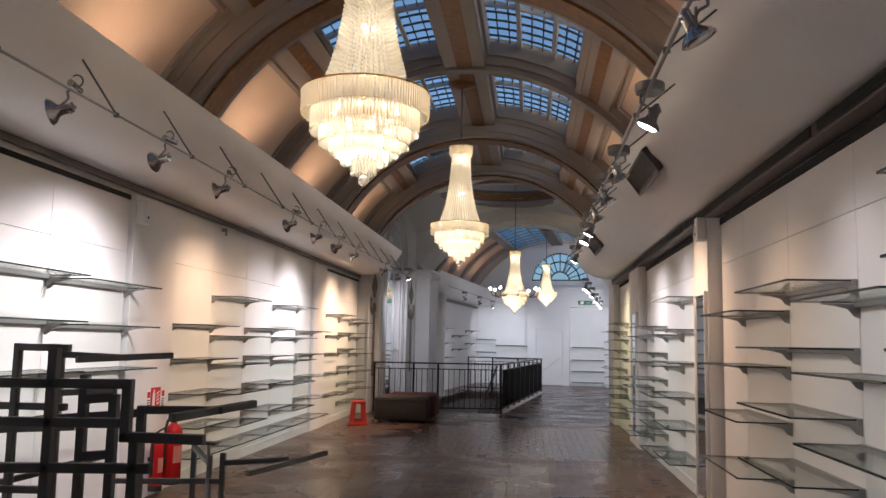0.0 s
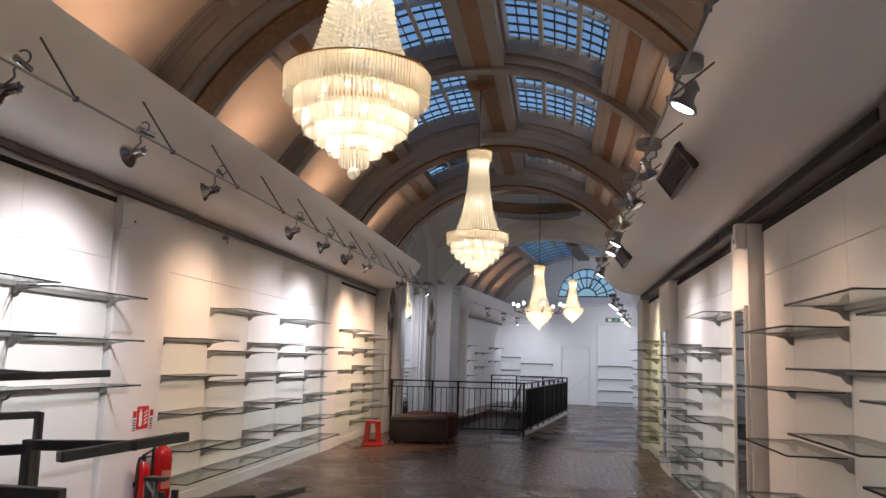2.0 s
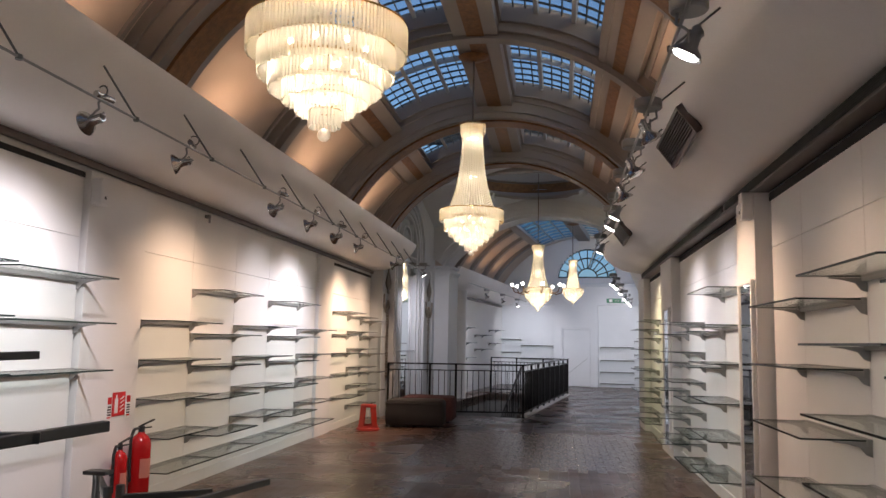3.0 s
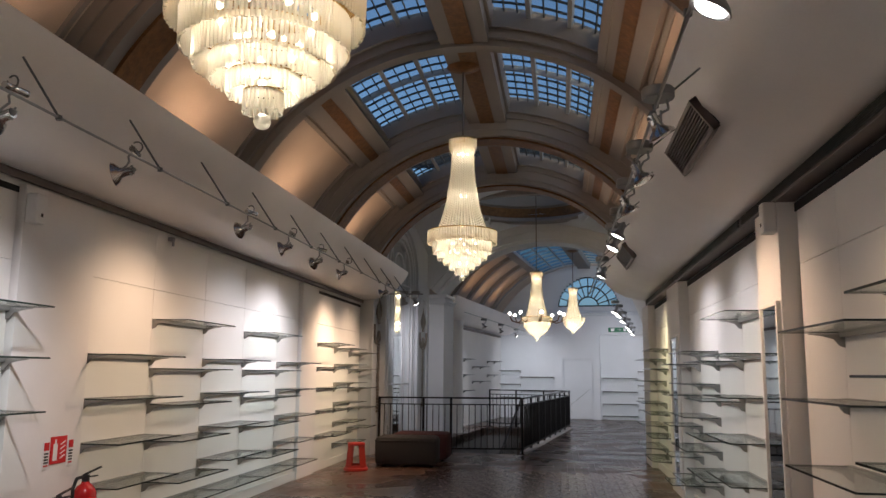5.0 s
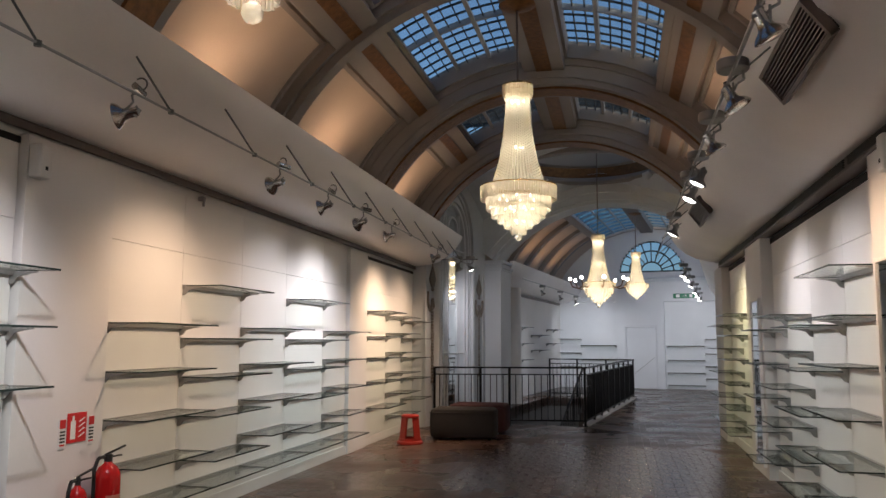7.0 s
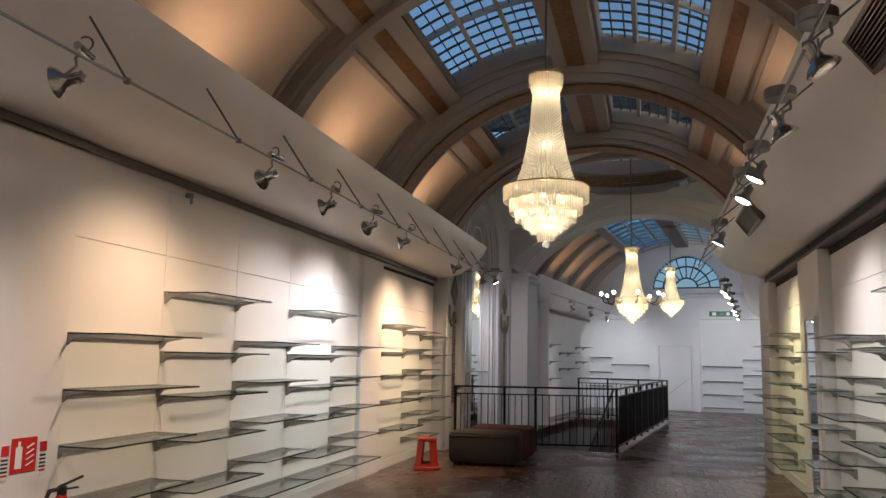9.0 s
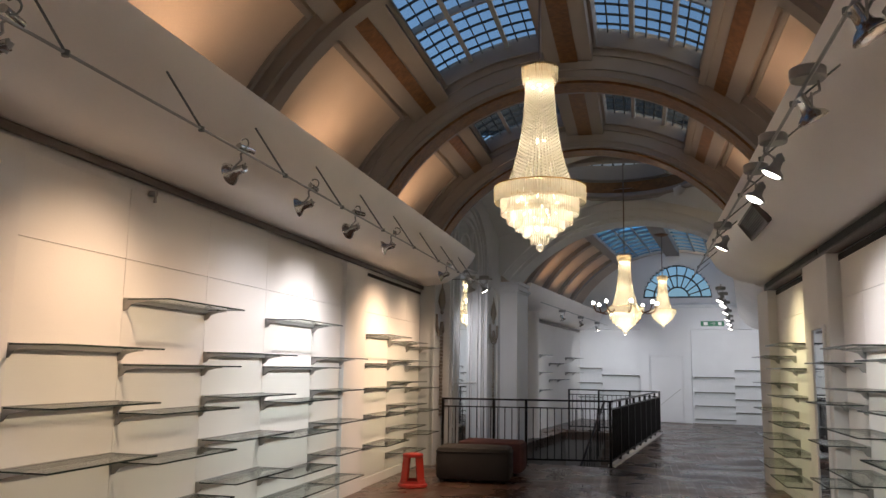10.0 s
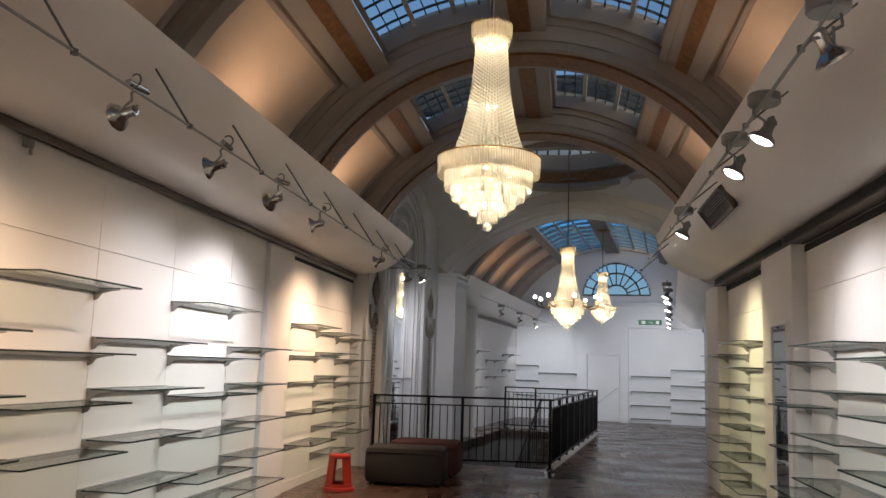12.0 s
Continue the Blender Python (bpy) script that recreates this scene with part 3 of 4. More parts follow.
bar(bm, (HOLE[0] + 1.08, HOLE[3] - 0.3, 0.8), (HOLE[0] + 1.08, HOLE[2] + 0.4, -2.0), 0.05)
for i in range(22):
    v = HOLE[3] - 0.4 - i * 0.3
    z = 0.8 - 2.8 * (i * 0.3 + 0.1) / 7.05
    rod(bm, (HOLE[0] + 1.08, v, z), (HOLE[0] + 1.08, v, z - 0.9), 0.01, 6)
part("stair_rail", bm, IRON, stairs)


# ---- railing ----
def railing(name, p, q, posts, label):
    """Posts, two flat rails and round balusters from p to q in the far frame."""
    p, q = Vector((*p, 0)), Vector((*q, 0))
    d = q - p
    ang = math.degrees(math.atan2(d.y, d.x))
    t = thing(name, FAR @ pose(p.x, p.y, 0, 0, 0, ang), label, "railing", "railing round the stairs")
    n = d.length
    for k in posts:
        b = B()
        box(b, k * n - 0.022, k * n + 0.022, -0.022, 0.022, -0.005, 1.07, 0.004)
        box(b, k * n - 0.045, k * n + 0.045, -0.045, 0.045, -0.005, 0.012, 0.003)
        part("post", b, IRON, t)
    b = B()
    box(b, 0, n, -0.03, 0.03, 1.05, 1.08, 0.006)
    part("handrail", b, IRON, t)
    b = B()
    box(b, 0, n, -0.012, 0.012, 0.93, 0.95)
    part("upper_rail", b, IRON, t)
    b = B()
    box(b, 0, n, -0.015, 0.015, 0.09, 0.12)
    part("lower_rail", b, IRON, t)
    m = int(n / 0.115)
    b = B()
    rod(b, (0, 0, 0.12), (0, 0, 0.93), 0.009, 6)
    me = mesh_of("baluster", b, IRON)
    for i in range(1, m):
        o = new("baluster", me)
        o.parent = t
        o.location = (n * i / m, 0, 0)
    return t


railing("stair_railing", (-2.71, -3.70), (-0.03, -2.84), (0.008, 0.31, 0.50, 0.992), "black iron railing across the stair head")
railing("stair_railing", (-0.03, -2.84), (-0.03, 5.1), (0.12, 0.24, 0.36, 0.48, 0.60, 0.72, 0.85, 0.995), "long black iron railing beside the stairs")
railing("stair_railing", (-2.40, 5.1), (-0.08, 5.1), (0.01, 0.35, 0.7), "black iron railing across the stair end")
bm = B()
box(bm, -0.1, 0.02, -2.80, 5.05, -0.02, 0.045, 0.004)
fset("trim_kerb", bm, WHITE, "low pale kerb under the railing")


# ---- glass shelves ----
def shelf_master(length, depth):
    t = thing("glass_shelf", pose(0, 0, 0), "clear green-tinted glass shelf on grey steel brackets", "shelf", "glass wall shelves")
    b = B()
    box(b, 0.03, depth, 0.01, length - 0.01, 0, 0.010)
    g = part("glass_pane", b, GLASS, t)
    b = B()
    box(b, depth, depth + 0.003, 0.01, length - 0.01, -0.001, 0.011)
    box(b, 0.03, depth, 0.007, 0.01, 0.0, 0.010)
    box(b, 0.03, depth, length - 0.01, length - 0.007, 0.0, 0.010)
    part("glass_edge", b, EDGE, t)
    b = B()
    box(b, 0.0, 0.03, 0.0, length, -0.022, 0.014, 0.003)
    part("back_bar", b, RAILBAR, t)
    for y in (0.012, length - 0.012):
        b = B()
        prism(b, [(0.0, -0.002), (depth * 0.55, -0.002), (depth * 0.55, -0.007), (0.13, -0.014), (0.06, -0.032), (0.03, -0.07), (0.0, -0.08)], y - 0.006, y + 0.006)
        part("bracket", b, RAILBAR, t)
    return t


MASTERS = {}


def shelves(side, y0, y1, heights, depth=0.36):
    key = (round(y1 - y0, 2), depth)
    for z in heights:
        m = pose(WX + 0.004, y0, z) if side < 0 else pose(EX - 0.004, y1, z, 0, 0, 180)
        if key not in MASTERS:
            MASTERS[key] = shelf_master(*key)
            MASTERS[key].matrix_world = m
        else:
            copy_thing(MASTERS[key], m)


H1, H2 = (1.65, 1.29, 0.94, 0.60, 0.30), (2.00, 1.54, 1.21, 0.88, 0.51, 0.30)
shelves(-1, 3.5, 4.65, (1.97, 1.6, 1.24))
shelves(-1, 4.65, 5.8, (2.1, 1.75, 1.3))
shelves(-1, 5.8, 6.95, (1.97, 1.62, 1.25))
shelves(-1, 6.95, 8.14, (1.95, 1.60, 1.24))
shelves(-1, 9.09, 10.15, H1)
shelves(-1, 10.15, 11.27, H2)
shelves(-1, 11.27, 12.38, H1)
shelves(-1, 12.38, 13.56, H2)
shelves(-1, 13.56, 14.45, H1)
shelves(-1, 15.28, 16.37, (1.98, 1.60, 1.28, 0.93, 0.55))
shelves(-1, 16.37, 17.3, (1.93, 1.66, 1.35, 1.02, 0.7, 0.35))
shelves(-1, 17.3, 18.1, (1.88, 1.58, 1.25, 0.9, 0.55))
E1, E2 = (2.24, 1.90, 1.53, 1.16, 0.80, 0.42), (1.78, 1.40, 1.03, 0.66, 0.32)
shelves(1, 3.4, 4.55, E1)
shelves(1, 4.55, 5.7, E2)
shelves(1, 5.7, 6.85, (1.90, 1.53, 1.16, 0.80, 0.42))
shelves(1, 6.85, 7.98, E2)
shelves(1, 9.5, 10.6, (2.03, 1.70, 1.36, 1.02, 0.70, 0.36))
shelves(1, 10.6, 11.72, (1.66, 1.30, 0.95, 0.60, 0.28))
shelves(1, 11.72, 12.84, (1.78, 1.44, 1.10, 0.76, 0.42))
shelves(1, 12.84, 13.55, (1.66, 1.30, 0.95, 0.60, 0.28))
shelves(1, 14.8, 15.95, (1.9, 1.62, 1.3, 0.98, 0.66, 0.34))
shelves(1, 15.95, 17.2, (1.78, 1.44, 1.10, 0.76, 0.42))


def far_shelf(u0, u1, v, z, ang=0.0, depth=0.3):
    key = (round(u1 - u0, 2), depth)
    m = FAR @ pose(u0, v, z, 0, 0, ang - 90)
    if key not in MASTERS:
        MASTERS[key] = shelf_master(*key)
        MASTERS[key].matrix_world = m
    else:
        copy_thing(MASTERS[key], m)


for u0, u1, zs in ((0.55, 1.75, (1.43, 0.96, 0.54, 0.13)), (1.75, 2.75, (1.66, 1.18, 0.76, 0.36)), (-2.35, -1.15, (1.44, 0.95)), (-3.5, -2.35, (1.66, 1.18, 0.72))):
    for z in zs:
        far_shelf(u0, u1, FV + 0.29, z)
for v0, zs in ((3.6, (1.95, 1.5, 1.05)), (5.8, (1.75, 1.3)), (8.0, (1.95, 1.5))):
    for z in zs:
        m = FAR @ pose(FU0 + 0.004, v0, z)
        key = (1.12, 0.36)
        copy_thing(MASTERS[key], m)


# ---- chandeliers ----
BRASS = material("polished_brass", (0.62, 0.42, 0.16), 0.25, 1.0, grain=0.08)


def chandelier(bottom, crown, name_label, rim=0.40, tall=1.73, arms=False):
    """Bead curtain over stepped rings of crystal drops, hung from the crown."""
    x, y, z = bottom
    t = thing("chandelier", pose(x, y, z), name_label, "chandelier", "crystal chandeliers")
    k, h = rim / 0.40, tall / 1.73
    rnd = random.Random(5)
    b = B()
    rod(b, (0, 0, 1.70 * h), (0, 0, crown - z), 0.012, 8)
    part("hanging_rod", b, BRONZE, t)
    b = B()
    turned(b, [(0.02, 0), (0.16, 0.0), (0.2, -0.02), (0.14, -0.05), (0.06, -0.07), (0.02, -0.08)], 24, (0, 0, crown - z))
    part("ceiling_rose", b, GOLD, t, "gilded plaster ceiling rose", True)

    def drops(b, r, z0, z1, n, w):
        for i in range(n):
            a = 2 * math.pi * (i + 0.15 * rnd.random()) / n
            zz = z0 + 0.01 * rnd.random()
            rod(b, (r * math.cos(a), r * math.sin(a), zz), (r * math.cos(a), r * math.sin(a), z1), w * 0.72, 5, w)
    b = B()
    drops(b, 0.158 * k, 1.55 * h, 1.68 * h, 54, 0.0095)
    drops(b, 0.140 * k, 1.51 * h, 1.60 * h, 46, 0.0095)
    part("top_ring", b, CRYSTAL, t)["kind"] = "stuff"
    b = B()
    n = 46
    for i in range(n):
        a = 2 * math.pi * i / n
        c, s = math.cos(a), math.sin(a)
        for j in range(34):
            f = (j + (0.5 if i % 2 else 0.0)) / 34
            r = (0.118 + 0.055 * f + 0.115 * f ** 3.2) * k
            q = 0.0135 * (0.8 + 0.5 * f)
            zz = (1.56 - 0.99 * f) * h
            p = [b.verts.new((r * c + dx * c - dy * s, r * s + dx * s + dy * c, zz + dz)) for dx, dy, dz in ((q, 0, 0), (0, q, 0), (-q, 0, 0), (0, -q, 0), (0, 0, q * 1.5), (0, 0, -q * 1.5))]
            for m in range(4):
                b.faces.new((p[m], p[(m + 1) % 4], p[4])), b.faces.new((p[(m + 1) % 4], p[m], p[5]))
    part("bead_curtain", b, CRYSTAL, t)["kind"] = "stuff"
    b = B()
    turned(b, [(0.395 * k, 0.570 * h), (0.403 * k, 0.570 * h), (0.403 * k, 0.580 * h), (0.28 * k, 0.592 * h), (0.28 * k, 0.584 * h), (0.395 * k, 0.570 * h)], 40)
    part("brass_hoop", b, BRASS, t)
    b = B()
    turned(b, [(0.15 * k, 1.66 * h), (0.165 * k, 1.66 * h), (0.165 * k, 1.68 * h), (0.02, 1.70 * h)], 30)
    part("top_cap", b, BRASS, t)
    for r, z0, z1, n in ((0.395, 0.425, 0.57, 124), (0.335, 0.315, 0.46, 106), (0.28, 0.240, 0.37, 88), (0.21, 0.185, 0.285, 66), (0.142, 0.130, 0.215, 45), (0.075, 0.065, 0.15, 24)):
        b = B()
        drops(b, r * k, z0 * h, z1 * h, n, 0.0098)
        part("drop_ring", b, CRYSTAL, t)["kind"] = "stuff"
        b = B()
        turned(b, [((r - 0.012) * k, z1 * h), (r * k, z1 * h + 0.001), ((r + 0.006) * k, z1 * h + 0.006), ((r - 0.012) * k, z1 * h + 0.005)], 40)
        part("tier_hoop", b, BRASS, t, smooth=True)
    b = B()
    bmesh.ops.create_icosphere(b, subdivisions=2, radius=0.035, matrix=Matrix.Translation((0, 0, 0.035)))
    part("finial", b, CRYSTAL, t)
    for zz, rr, n in ((0.46, 0.2, 8), (0.34, 0.14, 6), (0.21, 0.05, 3), (1.0, 0.04, 3), (1.50, 0.06, 4)):
        for i in range(n):
            a = 2 * math.pi * i / n
            b = B()
            bmesh.ops.create_uvsphere(b, u_segments=10, v_segments=6, radius=0.015, matrix=Matrix.Translation((rr * k * math.cos(a), rr * k * math.sin(a), zz * h)))
            part("bulb", b, BULB, t)
    if arms:
        for i in range(8):
            a = 2 * math.pi * i / 8 + 0.2
            c, s = math.cos(a), math.sin(a)
            b = B()
            pts = [(0.3, 0.48), (0.42, 0.40), (0.55, 0.44), (0.6, 0.56)]
            for (r0, z0), (r1, z1) in zip(pts, pts[1:]):
                rod(b, (r0 * c, r0 * s, z0), (r1 * c, r1 * s, z1), 0.012, 6)
            arm = part("arm", b, GOLD, t)
            b = B()
            bmesh.ops.create_uvsphere(b, u_segments=10, v_segments=6, radius=0.035, matrix=Matrix.Translation((0.6 * c, 0.6 * s, 0.6)))
            part("bulb", b, LENS, arm)
    for zz, w in ((0.40, 10.5), (0.22, 3.0), (0.95, 2.5), (1.50, 3.0)):
        glow((x, y, z + zz * h), w, (1.0, 0.88, 0.70), 0.06)
    return t


chandelier((-1.01, 6.0, 2.48), 5.16, "lit tiered crystal chandelier with bead curtain", 0.40, 1.76)
chandelier((-0.95, 12.1, 2.575), 5.16, "lit tiered crystal chandelier with bead curtain", 0.40, 1.73)
q = FAR @ Vector((-0.03, -1.0, 2.25))
chandelier(tuple(q), 6.2, "lit crystal chandelier with ring of bulb arms", 0.34, 1.58, True)
q = FAR @ Vector((0.05, 5.75, 2.75))
chandelier(tuple(q), 5.29, "lit tiered crystal chandelier in the far room", 0.34, 1.43)


# ---- track lights ----
def spotlight(m, lit, label, group, disc=True):
    """Round transformer, bent yoke and dished reflector; the head looks along local -z tilted to +x."""
    t = thing("spotlight", m, label, "spotlight", group)
    b = B()
    if disc:
        turned(b, [(0.0, 0.06), (0.078, 0.06), (0.085, 0.053), (0.085, 0.008), (0.078, 0.0), (0.0, 0.0)], 24)
        part("transformer", b, STEEL, t, smooth=True)
    else:
        rod(b, (0.05, -0.075, 0.0), (0.05, 0.075, 0.0), 0.02, 12)
        part("clamp", b, CHROME, t, smooth=True)
        b = B()
        ring = [(0.05 + 0.035 * math.cos(2 * math.pi * i / 12), 0.045, 0.03 + 0.035 * math.sin(2 * math.pi * i / 12)) for i in range(12)]
        for p, q in zip(ring, ring[1:]):
            rod(b, p, q, 0.005, 5)
        part("wire_loop", b, GUN, t)
    b = B()
    pts = [(0.05, 0, 0.0), (0.055, 0, -0.05), (0.02, 0, -0.07), (0.0, 0.03, -0.10), (0.0, 0.03, -0.16)]
    for p, q in zip(pts, pts[1:]):
        rod(b, p, q, 0.007, 6)
    rod(b, (0, -0.03, -0.07), (0, -0.03, -0.16), 0.006, 6)
    part("yoke", b, STEEL, t)
    tilt = pose(0.0, 0, -0.16, 0, -28, 0)
    b = B()
    turned(b, [(0.0, 0.085), (0.026, 0.085), (0.03, 0.03), (0.036, 0.005), (0.064, -0.018), (0.078, -0.04), (0.074, -0.043), (0.055, -0.03), (0.0, -0.012)], 24)
    bmesh.ops.transform(b, matrix=tilt, verts=b.verts[:])
    head = part("reflector", b, CHROME if not lit else STEEL, t, smooth=True)
    b = B()
    bmesh.ops.create_uvsphere(b, u_segments=14, v_segments=6, radius=1.0, matrix=tilt @ Matrix.Translation((0, 0, -0.04)) @ Matrix.Diagonal((0.058, 0.058, 0.012, 1)))
    part("lens", b, LENS if lit else CHROME, head)
    b = B()
    rod(b, (-0.045, 0, -0.12), (-0.03, 0, -0.07), 0.02, 10)
    part("counterweight", b, STEEL, t)
    return t


done = {}


def place_spot(m, lit, label, group):
    k = (lit, label, group)
    if k not in done:
        done[k] = spotlight(m, lit, label, group, group != WG or lit)
    else:
        copy_thing(done[k], m)


WG, EG, FG = "spotlights of the west track", "spotlights of the east track", "spotlights of the far room"
for y, turn in ((3.1, 10), (4.3, -15), (5.49, 12), (6.7, -8), (7.88, 15), (9.87, -12), (11.0, 5), (12.03, -20), (13.17, 18), (15.66, 0)):
    place_spot(pose(-2.54, y - 0.1, 2.90, 0, -48, 180 + turn), False, "brushed metal spotlight on a cable under the cove", WG)
for x, y, turn in ((-2.86, 18.4, 60), (-2.64, 18.45, 20)):
    place_spot(pose(x, y, 3.06, 0, 0, turn), True, "lit metal spotlight at the cove's end", WG)
for y, turn in ((4.4, 0), (7.2, 15), (8.2, -10), (9.2, 12)):
    place_spot(pose(0.68, y, 2.96, 0, 0, turn), False, "grey metal spotlight on the track", EG)
for y, turn in ((5.75, 165), (10.35, 170), (11.1, 185), (13.4, 165)):
    place_spot(pose(0.70, y, 2.97, 0, 0, turn), True, "lit grey metal spotlight on the track", EG)
for u, v, turn in ((1.72, -1.9, 200), (1.74, -0.9, 215), (1.74, 1.0, 200), (1.74, 3.4, 190), (1.74, 5.2, 205), (1.74, 7.2, 200), (-2.1, 3.0, 20), (-2.1, 5.4, -10), (-2.1, 8.0, 10)):
    place_spot(FAR @ pose(u, v, 2.98, 0, 0, turn), u > 0 or v > 7, "small lit spotlight in the far room" if (u > 0 or v > 7) else "small unlit spotlight in the far room", FG)


def cable(name, a, b, r, label):
    bm = B()
    rod(bm, a, b, r, 8)
    ob = part(name, bm, STEEL)
    return tagged(ob, label, "light track")


cable("track_end", (-3.2, 18.4, 3.065), (-2.5, 18.46, 3.065), 0.012, "short grey track across the cove end")
cable("track_cable", (-2.54, -3.9, 2.89), (-2.54, 18.35, 2.89), 0.008, "thin grey tensioned track under the cove")
cable("track_cable", (0.68, -3.9, 2.96), (0.68, 17.2, 2.96), 0.010, "thin grey tensioned track under the cove")
for u, v0 in ((1.73, -2.2), (-2.1, 0.8)):
    bm = B()
    rod(bm, (u, v0, 3.045), (u, FV + 0.01, 3.045), 0.010, 8)
    ob = part("track_cable", bm, STEEL)
    ob.matrix_world = FAR
    tagged(ob, "thin grey track along the far room's cove", "light track")
for i in range(14):
    y = 2.4 + 1.13 * i
    bm = B()
    rod(bm, (0, 0, 0), (-0.25, 0, 0.36), 0.007, 6)
    rod(bm, (0, 0, -0.015), (0, 0, 0.012), 0.018, 8)
    ob = part("track_rod", bm, GUN)
    ob.location = (-2.54, y, 2.89)
    tagged(ob, "dark slanting metal rod holding the track", "rod", "rods of the west track")
    bm = B()
    rod(bm, (0, 0, 0), (0.24, 0, 0.20), 0.006, 6)
    rod(bm, (0, 0, -0.015), (0, 0, 0.012), 0.018, 8)
    ob = part("track_rod", bm, GUN)
    ob.location = (0.68, y + 0.4, 2.97)
    tagged(ob, "dark slanting metal rod holding the track", "rod", "rods of the east track")


# ---- grilles on the east cove ----
def grille(y0, y1, label):
    ang = math.degrees(math.atan2(0.155, -0.115))
    t = thing("cove_grille", pose(1.012, y0, 3.055, 0, -(ang - 180), 0), label, "air grille", "grilles of the east cove")
    n = y1 - y0
    b = B()
    box(b, -0.115, 0.115, 0, 0.03, -0.03, 0.02, 0.003)
    box(b, -0.115, 0.115, n - 0.03, n, -0.03, 0.02, 0.003)
    box(b, -0.115, -0.09, 0, n, -0.03, 0.02, 0.003)
    box(b, 0.09, 0.115, 0, n, -0.03, 0.02, 0.003)
    part("frame", b, BRONZE, t)
    b = B()
    box(b, -0.1, 0.1, 0.01, n - 0.01, 0.02, 0.03)
    part("backing", b, DARK, t)
    bb = B()
    box(bb, -0.004, 0.004, 0.02, n - 0.02, -0.02, 0.018)
    me = mesh_of("slat", bb, BRONZE)
    for i in range(9):
        o = new("slat", me)
        o.parent = t
        o.location = (-0.08 + 0.02 * i, 0, 0)
    return t


grille(7.73, 8.86, "dark slatted air grille in the curved cove")
grille(13.0, 14.1, "small dark slatted air grille in the cove")
bb = B()
box(bb, EX - 0.155, EX - 0.142, 0, 3.9, -0.003, 0.003)
for y0 in (-2.0, 1.95, 5.9, 9.85, 13.8):
    t = thing("linear_vent", pose(0, y0, 2.75), "long brown slotted vent under the cove", "air vent", "linear vents of the east wall")
    for i in range(5):
        b = B()
        box(b, EX - 0.156, EX - 0.141, 0.02, 3.38 if y0 > 13 else 3.85, 0.004 + i * 0.013, 0.011 + i * 0.013)
        part("slat", b, BLACK, t)


# ---- small wall boxes, signs ----
def wall_box(m, label):
    t = thing("sensor_box", m, label, "sensor", "alarm boxes")
    b = B()
    box(b, 0, 0.095, -0.055, 0.055, 0, 0.22, 0.014)
    part("casing", b, WHITE, t)
    b = B()
    box(b, 0.095, 0.099, -0.012, 0.012, 0.05, 0.075, 0.002)
    part("lens", b, BLACK, t)
    return t


wall_box(pose(WX + 0.05, 8.22, 2.56), "white plastic alarm box on the wall pier")
wall_box(pose(EX - 0.12, 8.86, 2.52, 0, 0, 180), "white plastic alarm box on the wall pier")
b = B()
box(b, 0, 0.06, -0.02, 0.02, -0.02, 0.02, 0.006)
rod(b, (0.05, 0, 0), (0.05, 0, -0.07), 0.012, 8)
ob = part("wall_hook", b, STEEL)
ob.location = (WX + 0.004, 10.37, 2.81)
tagged(ob, "small metal hook under the wall strip", "hook")


def sign(m, w, h, label, bars):
    t = thing("safety_sign", m, label, "sign", "fire signs on the pier")
    b = B()
    box(b, 0, 0.004, 0, w, 0, h, 0.001)
    part("plate", b, SIGNRED if bars == 0 else SIGNWHITE, t)
    if bars == 0:
        b = B()
        box(b, 0.004, 0.006, w * 0.16, w * 0.42, h * 0.12, h * 0.74, 0.0008)
        box(b, 0.004, 0.006, w * 0.24, w * 0.34, h * 0.74, h * 0.9)
        part("extinguisher_mark", b, SIGNWHITE, t)
        b = B()
        for i in range(4):
            bar(b, (0.006, w * 0.58, h * (0.18 + 0.17 * i)), (0.006, w * 0.86, h * (0.3 + 0.17 * i)), 0.012, 0.004)
        part("flame_mark", b, SIGNWHITE, t)
    else:
        b = B()
        box(b, 0.004, 0.006, 0.004, w - 0.004, h * 0.68, h * 0.97)
        part("red_field", b, SIGNRED, t)
        for i in range(bars):
            b = B()
            box(b, 0.004, 0.006, w * 0.12, w * 0.88, h * (0.1 + 0.55 * i / bars), h * (0.1 + 0.55 * (i + 0.5) / bars))
            part("text_bar", b, BLACK if i else SIGNRED, t)
    return t


sign(pose(WX + 0.052, 8.68, 0.83), 0.20, 0.20, "square red fire extinguisher sign on white pier", 0)
sign(pose(WX + 0.052, 8.60, 0.80), 0.065, 0.2, "narrow white and red instruction label", 5)
sign(pose(WX + 0.052, 8.90, 0.80), 0.065, 0.2, "narrow white and red instruction label", 5)


